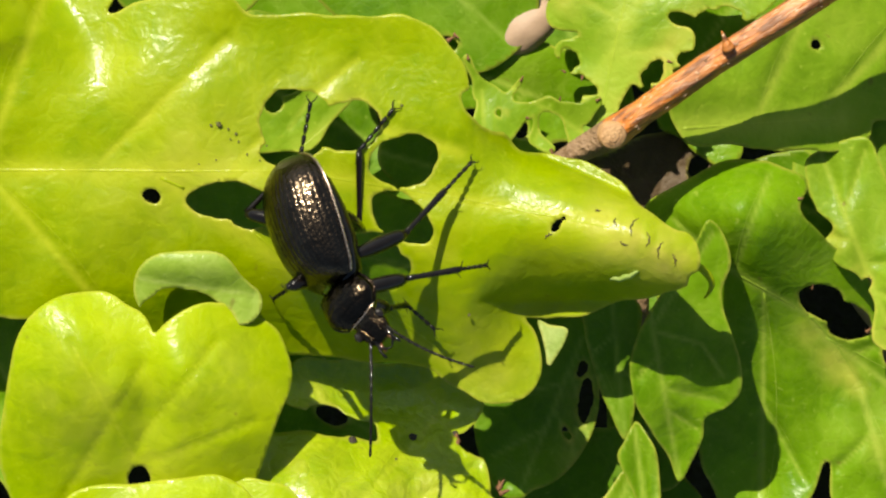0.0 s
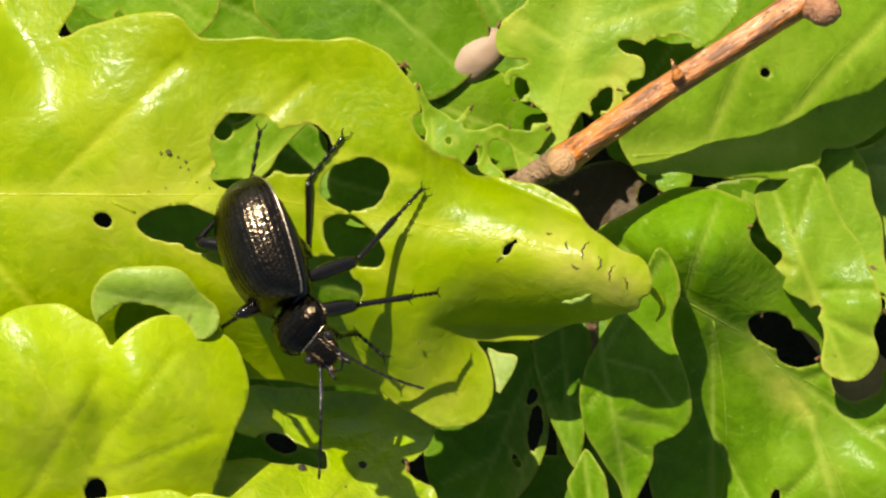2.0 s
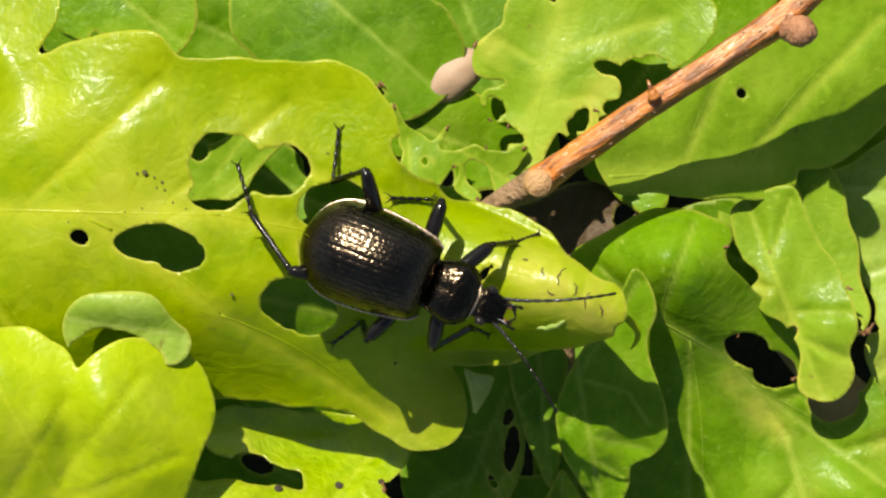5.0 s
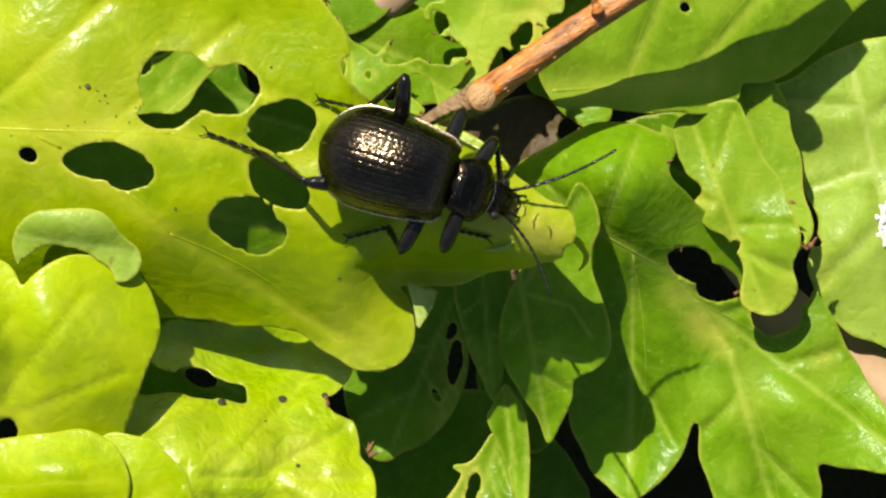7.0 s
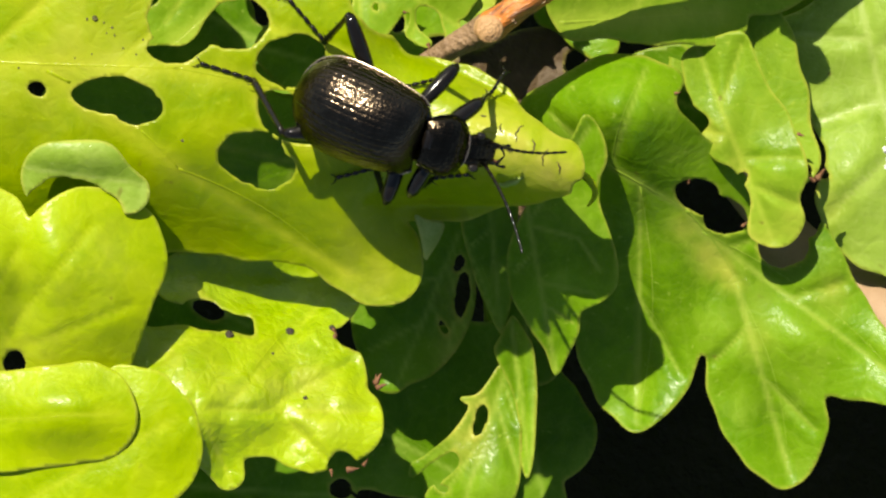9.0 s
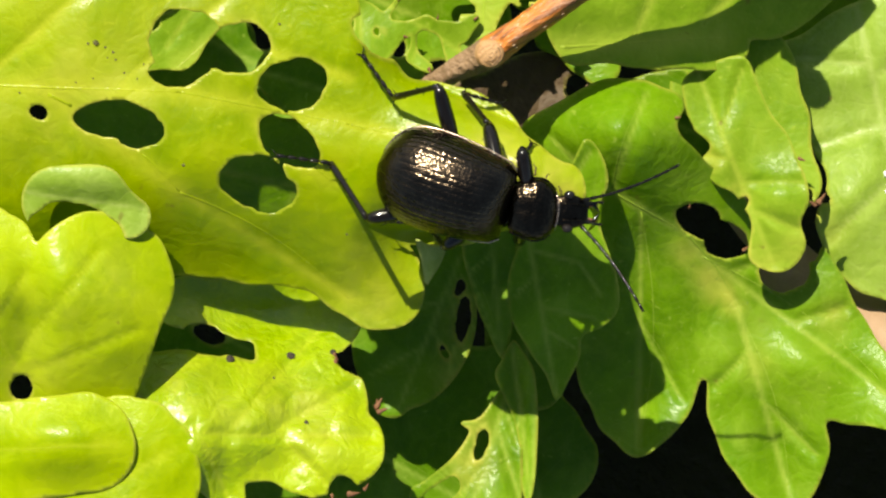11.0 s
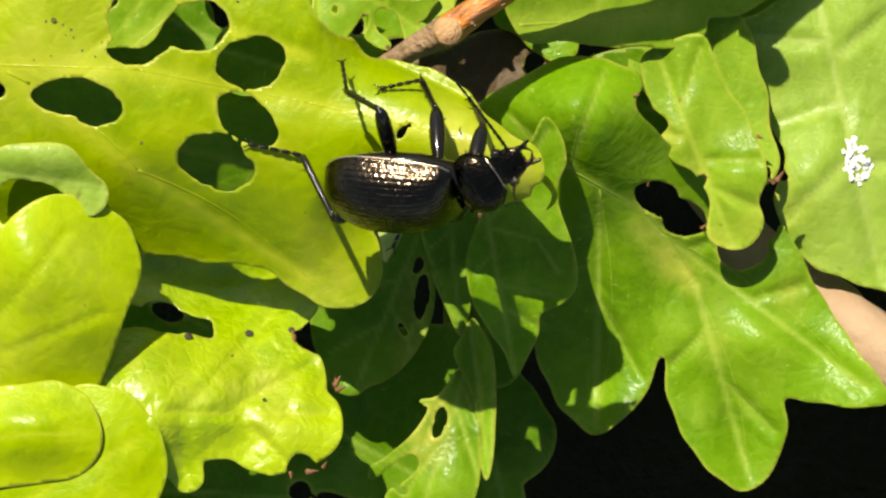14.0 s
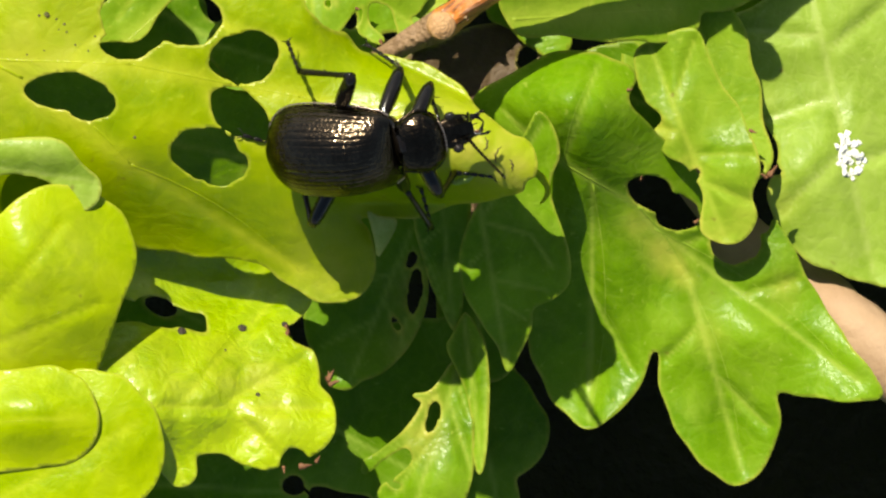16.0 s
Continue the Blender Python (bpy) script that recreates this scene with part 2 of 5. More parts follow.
class Leaf:
    """One leaf blade. edge: knots of its outline; lobes: rounded lobes (x, y, x, y, half width at each end); bites: chewed holes (x, y, half sizes, turn);
    veins: lines (x, y, x, y, half width) of which the first is the midrib; the height in millimetres comes from z, tilt, domes and rolls."""

    def __init__(self, lobes, bites=(), veins=(), z=0.0, tilt=(0, 0), domes=(), rolls=(), blend=14, wave=3.0, seed=0, pucker=0.15, rumple=0.5, ribs=1, ragged=0.7, folds=(), yellow=(), edge=(), soft_vein=6.5):
        self.soft_vein = soft_vein
        self.yellow = yellow
        self.edge = closed_curve(edge) if edge else None
        self.ribs, self.ragged, self.folds = ribs, ragged, folds
        self.lobes, self.bites, self.veins, self.z, self.tilt = lobes, bites, veins, z, tilt
        self.domes, self.rolls, self.blend, self.wave, self.seed = domes, rolls, blend, wave, seed
        self.pucker, self.rumple = pucker, rumple
        self.spots = [(l[0], l[1]) for l in lobes] + [(l[2], l[3]) for l in lobes] + list(edge)
        self.cx = sum(p[0] for p in self.spots) / len(self.spots)
        self.cy = sum(p[1] for p in self.spots) / len(self.spots)

    def inside(self, x, y):
        """Below zero inside the blade."""
        d = curve_gap(self.edge, x, y) if self.edge is not None else None
        for ax, ay, bx, by, ra, rb in self.lobes:
            h, r = seg(x, y, ax, ay, bx, by)
            e = r - (ra + (rb - ra) * h)
            if d is None:
                d = e
            else:
                k = np.clip(0.5 + 0.5 * (d - e) / self.blend, 0, 1)
                d = d + (e - d) * k - self.blend * k * (1 - k)
        s = self.seed
        d = d + self.wave * (np.sin(x * 0.031 + s) * np.sin(y * 0.027 + 2.1 * s) + 0.5 * np.sin(x * 0.073 + 1.7 * s + 0.05 * y))
        for bx, by, rx, ry, turn in self.bites:
            c, n = math.cos(radians(turn)), math.sin(radians(turn))
            p, q = (x - bx) * c + (y - by) * n, -(x - bx) * n + (y - by) * c
            w = np.arctan2(q, p)
            g = (np.hypot(p / rx, q / ry) - 1 - self.ragged * (0.06 * np.sin(3 * w + bx) + 0.035 * np.sin(6 * w + by) + 0.02 * np.sin(13 * w + rx))) * min(rx, ry)
            d = np.maximum(d, -g)
        return d

    def vein_gap(self, x, y):
        v = np.full(np.shape(x), 1e3)
        for ax, ay, bx, by, w in self.veins:
            h, r = seg(x, y, ax, ay, bx, by)
            v = np.minimum(v, (r - w * 0.5 * (1 - 0.6 * h)) * (4.0 / (w + 1.0)))
        return v

    def height(self, x, y):
        z = self.z + (x - self.cx) * self.tilt[0] * 0.01 + (y - self.cy) * self.tilt[1] * 0.01
        for dx, dy, rx, ry, h in self.domes:
            z = z + h * np.exp(-((x - dx) / rx) ** 2 - ((y - dy) / ry) ** 2)
        for ax, ay, bx, by, ra, rb, deep_a, deep_b in self.rolls:
            dx, dy = bx - ax, by - ay
            ln = math.hypot(dx, dy)
            h = ((x - ax) * dx + (y - ay) * dy) / ln ** 2
            q = ((y - ay) * dx - (x - ax) * dy) / ln
            r = np.abs(q)
            on = np.clip(h / 0.35, 0, 1)
            on = on * on * (3 - 2 * on)
            h = np.clip(h, 0, 1)
            big = ra + (rb - ra) * h
            late = np.clip(((x - ax) / dx - 0.08) / 0.36, 0, 1)
            late = late * late * (3 - 2 * late)
            # below the roll the blade comes up again towards the next lobe
            rest = 0.45 + 0.55 * np.exp(-(np.maximum(q - big, 0) / 75) ** 2)
            near = np.clip(q / 50, 0, 1)
            on = np.where(q > 0, on * (1 - near) + np.minimum(on, late) * near, on) * np.where(q > 0, rest, 1.0)
            curve = np.minimum(r / big, 0.975)
            z = z - on * (deep_a + (deep_b - deep_a) * h) * (1 - np.sqrt(1 - curve ** 2))
        for ax, ay, bx, by, slope, soft in self.folds:
            dx, dy = bx - ax, by - ay
            ln = math.hypot(dx, dy)
            h = ((x - ax) * dx + (y - ay) * dy) / ln ** 2
            q = -((y - ay) * dx - (x - ax) * dy) / ln
            on = np.exp(-(np.maximum(np.abs(h - 0.5) - 0.5, 0) / 0.25) ** 2)
            z = z - on * slope * 0.01 * soft * np.log1p(np.exp(np.clip(q / soft, -30, 30)))
        if self.veins:
            z = z - self.pucker * np.exp(-(np.maximum(self.vein_gap(x, y), 0) / 16) ** 2)
        rng = random.Random(self.seed)
        for k in range(9):
            a, f = rng.uniform(0, math.pi), 0.009 * 1.22 ** k
            c, n, w = math.cos(a) * f, math.sin(a) * f, rng.uniform(0, 6.28)
            z = z + self.rumple * 0.42 * 0.84 ** k * np.sin(x * c + y * n + w + 0.8 * np.sin(x * n * 0.7 - y * c * 0.7))
        return z

    def place(self, x, y, lift=0.0):
        return plan(x, y, float(self.height(np.float64(x), np.float64(y))) + lift)

    def build(self, kind, label, step=7.0, group="oak leaves of the twig"):
        thing = new("oak_leaf")
        tagged(thing, label, "leaf", group)
        thing.location = plan(self.cx, self.cy, self.z)
        base = thing.location.copy()
        ls = np.array(self.spots)
        r = max([max(l[4:]) for l in self.lobes] + [15]) + 25
        x0, x1 = ls[:, 0].min() - r, ls[:, 0].max() + r
        y0, y1 = ls[:, 1].min() - r, ls[:, 1].max() + r
        xs, ys = np.arange(x0, x1, step), np.arange(y0, y1, step)
        gx, gy = np.meshgrid(xs, ys)
        d = self.inside(gx, gy)
        # pull grid points that lie close to the outline on to it, so that no sliver is left
        e = 0.5
        close = None
        for _ in range(3):
            nx, ny = (self.inside(gx + e, gy) - d) / e, (self.inside(gx, gy + e) - d) / e
            ln = np.maximum(np.hypot(nx, ny), 0.2)
            if close is None:
                close = np.abs(d / ln) < step * 0.32
            gx, gy = np.where(close, gx - nx / ln * d / ln, gx), np.where(close, gy - ny / ln * d / ln, gy)
            d = self.inside(gx, gy)
        close &= np.abs(d) < 0.3
        d = np.where(close, 0.0, d)
        w = gx.shape[1]
        d1, px, py = d.ravel(), list(gx.ravel()), list(gy.ravel())
        idx = np.arange(gx.size).reshape(gx.shape)
        a, b, c, e2 = idx[:-1, :-1].ravel(), idx[:-1, 1:].ravel(), idx[1:, 1:].ravel(), idx[1:, :-1].ravel()
        tri = np.concatenate([np.stack([a, e2, c], 1), np.stack([a, c, b], 1)])
        dt = d1[tri]
        tri = tri[(dt < 0).any(1)]
        dt = d1[tri]
        whole = (dt <= 0).all(1)
        faces = [tuple(f) for f in tri[whole].tolist()]
        cut = {}

        def cross(i, j):
            key = (min(i, j), max(i, j))
            if key not in cut:
                s = d1[i] / (d1[i] - d1[j])
                cut[key] = len(px)
                px.append(px[i] + (px[j] - px[i]) * s)
                py.append(py[i] + (py[j] - py[i]) * s)
            return cut[key]

        for f in tri[~whole].tolist():
            poly = []
            for i in range(3):
                p, q = f[i], f[(i + 1) % 3]
                if d1[p] <= 0:
                    poly.append(p)
                if (d1[p] < 0 < d1[q]) or (d1[q] < 0 < d1[p]):
                    poly.append(cross(p, q))
            if len(poly) > 2:
                faces.append(tuple(poly))
        used = sorted({i for f in faces for i in f})
        back_to = {i: k for k, i in enumerate(used)}
        ux, uy = np.array(px)[used], np.array(py)[used]
        z = self.height(ux, uy)
        k = U * (1 - z * MM / EYE)
        co = np.stack([(ux - MIDX) * k - base.x, (MIDY - uy) * k - base.y, z * MM - base.z], 1)
        # upper and lower skin, joined along the outline
        top = [tuple(back_to[i] for i in f) for f in faces]
        n = len(co)
        sides = collections.Counter((f[i], f[(i + 1) % len(f)]) for f in top for i in range(len(f)))
        border = [(i, j) for i, j in sides if (j, i) not in sides]
        under = [tuple(i + n for i in reversed(f)) for f in top]
        rim = [(j, i, i + n, j + n) for i, j in border]
        blade = link_mesh("blade", np.concatenate([co, co - (0, 0, 0.00024)]).tolist(), top + under + rim, LEAF[kind], thing)
        me = blade.data
        me.polygons.foreach_set("use_smooth", [True] * (2 * len(top)) + [False] * len(rim))
        ux, uy = np.tile(ux, 2), np.tile(uy, 2)
        at = me.attributes.new("vein", "FLOAT", "POINT")
        at.data.foreach_set("value", ((0.72 if self.soft_vein > 10 else 0.55) * np.clip(1 - np.maximum(self.vein_gap(ux, uy), 0) / self.soft_vein, 0, 1) ** 1.3).astype(np.float32))
        at = me.attributes.new("rim", "FLOAT", "POINT")
        at.data.foreach_set("value", np.clip(sum((a * np.exp(-((ux - p) ** 2 + (uy - q) ** 2) / r ** 2) for p, q, r, a in self.yellow), 0.75 * np.clip(1 + self.inside(ux, uy) / 5, 0, 1)), 0, 1).astype(np.float32))
        for i, (ax, ay, bx, by, half) in enumerate(self.veins):
            rib = i < self.ribs
            n = 40 if rib else 26
            bow = 0 if rib else 0.06
            runs = [[]]
            for s in np.linspace(0, 1, n):
                vx = ax + (bx - ax) * s + bow * (by - ay) * math.sin(math.pi * s)
                vy = ay + (by - ay) * s - bow * (bx - ax) * math.sin(math.pi * s)
                if float(self.inside(np.float64(vx), np.float64(vy))) < -2:
                    r = half * (1 - (0.35 if self.ribs > 1 and rib else 0.75) * s) * (0.66 if rib else 0.75)
                    runs[-1].append((self.place(vx, vy, (-0.86 if rib else -0.88) * r * U / MM) - base, r * U))
                else:
                    runs.append([])
            for run in runs:
                if len(run) > 2:
                    v, f = tube([q[0] for q in run], [q[1] for q in run], 8)
                    ob = link_mesh("midrib" if rib else "side_vein", v, f, LEAF[kind], thing)
                    ob.data.attributes.new("vein", "FLOAT", "POINT").data.foreach_set("value", [(0.5 if half < 9 else 0.8) if rib else 0.38] * len(v))
        return thing


# ---- ground and the depth below the twig ----
def build_ground():
    n, size = 60, 60.0
    xs = [math.copysign(abs(i / n) ** 3.0, i) * size for i in range(-n, n + 1)]
    verts, faces = [], []
    w = len(xs)
    for y in xs:
        for x in xs:
            verts.append((x, y, -0.42 + 0.02 * noise.noise((x * 6, y * 6, 0.3))))
    for j in range(w - 1):
        for i in range(w - 1):
            faces.append((j * w + i, j * w + i + 1, (j + 1) * w + i + 1, (j + 1) * w + i))
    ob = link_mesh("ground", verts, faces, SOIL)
    tagged(ob, "soil far below the oak twig, shade painted into its colour", "ground", kind="structure")


build_ground()


def shading_foliage():
    """Unseen oak foliage added round and below the twig to block the sun: plain small oak leaves that nobody could
    count.
    """
    rng = random.Random(5)
    verts, faces = [], []
    outline = []
    for i in range(22):
        s = i / 21
        outline.append((s, 0.20 * math.sin(math.pi * s) ** 0.7 * (1 + 0.28 * math.sin(s * 24))))

    def leaf_at(m, size):
        k = len(verts)
        for s, wd in outline:
            bow = 0.12 * math.sin(math.pi * s)
            for side in (-1, 0, 1):
                p = Vector((s - 0.5, side * wd, bow - abs(side) * wd * 0.25))
                verts.append(m @ (p * size))
        for i in range(len(outline) - 1):
            a = k + 3 * i
            faces.append((a, a + 3, a + 4, a + 1))
            faces.append((a + 1, a + 4, a + 5, a + 2))

    for _ in range(6500):
        x, y = rng.uniform(-0.95, 0.95), rng.uniform(-0.85, 1.05)
        reach = math.hypot(x, y - 0.1)
        edge = 0.72 + 0.22 * noise.noise((x * 2.3, y * 2.3, 1.7)) + 0.07 * noise.noise((x * 9, y * 9, 4.1))
        if reach > edge or max(abs(x) / 0.125, abs(y) / 0.1) < 1:
            continue
        fall = (reach / edge) ** 2
        z = -0.03 - 0.10 * fall + 0.05 * noise.noise((x * 5, y * 5, 8.8)) - rng.random() ** 2 * 0.25
        z = max(min(z, -0.03), -0.38)
        m = pose(x, y, z, rng.uniform(-40, 40), rng.uniform(-40, 40), rng.uniform(0, 360))
        leaf_at(m, rng.uniform(0.06, 0.11))
    # more unseen leaves added towards the sun, to keep the gaps dark
    for _ in range(420):
        m = pose(rng.uniform(-0.34, 0.05), rng.uniform(0.105, 0.30), rng.uniform(-0.17, -0.04), rng.uniform(-40, 40), rng.uniform(-40, 40), rng.uniform(0, 360))
        leaf_at(m, rng.uniform(0.06, 0.10))
    ob = link_mesh("added_oak_foliage", verts, faces, LEAF["deep"])
    tagged(ob, "dense oak foliage added unseen all round the twig to shade the ground", "foliage", kind="stuff")


shading_foliage()

# ---- the leaves, nearest the lens first ----
MAIN = Leaf(
    lobes=[(-420, 215, 560, 270, 200, 150), (-20, 100, 470, 110, 150, 148), (60, 10, 148, -8, 88, 88), (-230, 60, -92, -150, 110, 108),
           (-420, 330, 300, 420, 120, 142), (300, 420, 560, 480, 140, 108), (560, 500, 655, 575, 92, 83),
           (600, 345, 780, 366, 150, 140), (780, 366, 968, 410, 140, 54), (760, 422, 930, 432, 70, 36)],
    bites=[(310, 152, 66, 64, 0), (400, 158, 62, 44, -8), (285, 205, 44, 22, 10), (500, 222, 62, 46, -12), (188, 285, 74, 34, 4), (228, 306, 44, 30, 0),
           (432, 393, 60, 47, 10), (466, 418, 42, 30, -20), (492, 322, 62, 38, 38), (50, 273, 17, 13, 20), (646, 138, 50, 24, 40), (1008, 455, 12, 24, 10), (766, 344, 7, 14, 35), (782, 330, 9, 4, -25)],
    veins=[(-420, 214, 300, 236, 10), (300, 236, 600, 292, 8), (600, 292, 860, 350, 6), (68, 240, 300, 412, 9), (300, 412, 600, 600, 4), (438, 286, 480, 338, 8), (480, 338, 572, 396, 8), (-60, 230, 190, 0, 2.2), (180, 235, 420, 40, 2), (620, 300, 860, 330, 2.5),
           (-250, 225, -120, -120, 4), (-240, 228, 0, 520, 3.5), (430, 155, 600, 210, 5)],
    z=0.0, tilt=(0.0, -0.25), domes=[(300, 20, 330, 100, -1.5), (160, 60, 130, 110, 1.0), (300, 640, 540, 190, -10.5), (880, 372, 200, 110, 1.6), (900, 356, 15, 28, 0.35), (928, 376, 13, 26, 0.35), (954, 396, 13, 22, 0.35), (874, 340, 14, 26, 0.25)],
    rolls=[(560, 312, 1000, 412, 172, 68, 10.6, 4.6)], yellow=[(905, 372, 70, 0.75), (975, 420, 45, 0.9), (840, 345, 60, 0.4), (180, 190, 120, 0.3), (380, 110, 60, 0.35), (60, 250, 120, 0.25), (640, 590, 70, 0.4)], folds=[(8, 58, 208, -82, 2.1, 10), (-110, -40, -140, -190, -1.2, 8)], blend=16, wave=3, seed=1, pucker=0.2, rumple=0.6, ribs=3, soft_vein=12)
main_leaf = MAIN.build("young", "yellow-green oak leaf chewed full of holes, its end rolled up", 6.0)

CURL = Leaf(
    lobes=[(78, 432, 150, 424, 60, 54), (150, 424, 212, 462, 54, 36)], bites=[(108, 492, 88, 56, 5)],
    veins=[(30, 418, 236, 446, 2)], z=0.5, tilt=(0, -0.3), domes=[(130, 390, 120, 40, 1.5)], seed=2, wave=2, rumple=0.2)
curl_leaf = CURL.build("silver", "curled pale leaf edge with a crescent bite, showing its underside", 6.0)

NEAR = Leaf(
    lobes=[(150, 582, 100, 740, 132, 120), (-84, 562, -100, 720, 132, 140), (-60, 500, -12, 502, 60, 40), (30, 610, 40, 700, 70, 80), (-60, 760, 60, 800, 120, 90)],
    bites=[(12, 762, 20, 22, 0)], veins=[(-160, 860, 20, 560, 1.4), (10, 700, 150, 520, 1.2), (0, 720, -110, 520, 1.2), (40, 730, 220, 660, 1.0)],
    z=-3.5, tilt=(-0.3, -0.8), domes=[(140, 600, 170, 190, 4.6), (-110, 590, 150, 190, 4.4), (26, 650, 34, 140, -1.3), (-20, 600, 34, 30, 0.5), (60, 700, 40, 40, 0.4), (180, 690, 50, 40, 0.5)], seed=3, wave=3, blend=12, pucker=0.2, rumple=1.0,
    yellow=[(170, 570, 70, 0.35), (90, 690, 80, 0.3), (-90, 620, 90, 0.35), (-20, 770, 70, 0.3)])
near_leaf = NEAR.build("near", "smooth bright green oak leaf with two round puffed lobes", 7.0)

NEARLOW = Leaf(
    lobes=[(-60, 870, 140, 850, 90, 90)], veins=[(-140, 870, 200, 850, 3)], z=-2.3,
    domes=[(110, 852, 120, 70, 3.0)], seed=4, wave=2)
nearlow_leaf = NEARLOW.build("near", "rounded bright green leaf lobe lapping over another leaf", 7.0)

NEARBASE = Leaf(
    lobes=[(40, 1010, 210, 900, 170, 135)], veins=[(-60, 1060, 300, 860, 4)], z=-2.9, domes=[(200, 930, 150, 120, 1.5)], seed=5, wave=4)
nearbase_leaf = NEARBASE.build("near", "broad yellow-green leaf below the rounded lobes", 8.0)

SHINY = Leaf(
    lobes=[(290, 815, 520, 825, 118, 104), (240, 745, 300, 765, 50, 70), (330, 840, 396, 960, 90, 26), (545, 770, 570, 790, 82, 70), (540, 865, 588, 868, 92, 76), (310, 612, 566, 642, 46, 60), (505, 660, 520, 760, 72, 84)],
    bites=[(352, 676, 46, 24, 24), (592, 945, 26, 26, 20), (616, 722, 42, 18, 25), (666, 816, 20, 10, 10)],
    veins=[(180, 840, 640, 850, 2), (330, 830, 400, 980, 2.5), (400, 830, 560, 650, 2.5), (470, 840, 610, 760, 2), (260, 760, 340, 700, 1.5), (480, 845, 560, 930, 1.5)],
    z=-10.5, tilt=(-0.4, 1.4), domes=[(590, 870, 100, 80, 3.2), (300, 785, 160, 150, 5.0), (430, 830, 120, 120, 2.5), (560, 770, 60, 50, 1.2), (450, 770, 40, 40, 0.7), (500, 900, 40, 36, -0.8), (470, 622, 190, 75, -4.6), (520, 850, 26, 20, 0.5), (600, 830, 24, 30, 0.5), (330, 870, 30, 60, 0.7), (386, 880, 20, 60, -0.6)],
    seed=6, wave=4, blend=9, pucker=0.4, rumple=1.4, yellow=[(500, 790, 50, 0.5), (560, 850, 45, 0.5), (400, 800, 60, 0.3), (300, 740, 60, 0.35), (330, 640, 40, 0.5)])
shiny_leaf = SHINY.build("glossy", "glossy bright green oak leaf with chewed brown edges", 6.0)

SHADED = Leaf(
    lobes=[(700, 690, 682, 792, 80, 26)], edge=[(700, 480), (800, 490), (828, 600), (822, 690), (770, 770), (720, 800), (660, 800), (620, 740), (600, 650), (620, 560)],
    bites=[(806, 640, 13, 40, 8), (836, 735, 16, 34, -12), (800, 585, 9, 16, 20), (772, 700, 6, 14, -30)],
    veins=[(800, 530, 690, 800, 3), (765, 610, 640, 640, 2), (735, 690, 640, 740, 2), (780, 590, 810, 700, 2.2), (752, 660, 800, 760, 2), (790, 690, 776, 760, 1.6), (800, 600, 840, 690, 1.6)], z=-24.6, tilt=(0.6, 0.3), domes=[(682, 800, 44, 40, 2.0)], seed=7, wave=4, rumple=1.0, ragged=1.4,
    yellow=[(800, 640, 36, 0.5), (800, 740, 40, 0.35)])
shaded_leaf = SHADED.build("deep", "oak leaf with branching veins, its shade deepened into the green", 7.0)

SMALL = Leaf(
    lobes=[], edge=[(1022, 322), (1052, 350), (1061, 400), (1044, 452), (1062, 520), (1079, 572), (1077, 626), (1050, 655), (1017, 672), (1010, 706), (990, 750), (970, 784), (948, 735), (922, 700), (898, 655), (884, 590), (896, 530), (920, 480), (962, 420), (996, 366)],
    veins=[(918, 480, 970, 775, 3.2), (930, 520, 1010, 540, 2.4), (1010, 540, 1050, 600, 2), (925, 510, 1030, 345, 2.4), (945, 620, 1040, 640, 2), (952, 660, 1000, 690, 1.6), (935, 560, 900, 600, 1.6)],
    z=-14.8, tilt=(-0.3, -1.2), domes=[(972, 760, 70, 80, -1.5), (1035, 385, 75, 110, -0.5), (1060, 590, 40, 60, 1.0), (960, 620, 40, 60, 0.8)], seed=8, wave=2, pucker=0.35, rumple=0.8)
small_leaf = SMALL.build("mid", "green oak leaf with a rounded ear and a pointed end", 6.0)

UPRIGHT = Leaf(
    lobes=[], edge=[(894, 676), (916, 706), (934, 745), (937, 850), (931, 930), (920, 966), (908, 930), (902, 850), (880, 780), (862, 740), (872, 716)],
    veins=[(892, 690, 924, 950, 2.2), (900, 740, 912, 820, 1.4), (934, 750, 930, 930, 1.6)], z=-19.8, tilt=(1.4, 0.2), domes=[(900, 860, 16, 200, -0.7)],
    seed=9, wave=1.5, rumple=0.6, pucker=0.3)
upright_leaf = UPRIGHT.build("mid", "narrow green leaf folded edgewise with a bright rim", 6.0)

EATEN = Leaf(
    lobes=[(815, 885, 724, 946, 15, 9), (724, 946, 716, 958, 9, 6), (836, 828, 806, 826, 8, 5)], edge=[(905, 752), (872, 764), (850, 792), (828, 824), (806, 862), (788, 902), (800, 940), (772, 968), (745, 985), (742, 1020), (800, 1050), (880, 1030), (905, 980), (912, 900), (912, 820)],
    bites=[(838, 862, 11, 30, 16), (776, 932, 6, 10, 30), (800, 846, 9, 12, 30), (770, 985, 12, 6, 20)],
    veins=[(886, 760, 800, 1040, 3), (850, 880, 770, 1000, 2), (868, 840, 905, 960, 2), (838, 830, 815, 900, 2), (880, 800, 900, 860, 1.6)], z=-21.3, tilt=(0.5, 0.3), domes=[(830, 990, 70, 70, 2.0)], seed=10, wave=2.5, rumple=0.9, pucker=0.4, ragged=1.4,
    yellow=[(790, 910, 40, 0.6), (830, 830, 24, 0.5), (840, 900, 30, 0.4)])
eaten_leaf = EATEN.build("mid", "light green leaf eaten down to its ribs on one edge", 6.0)

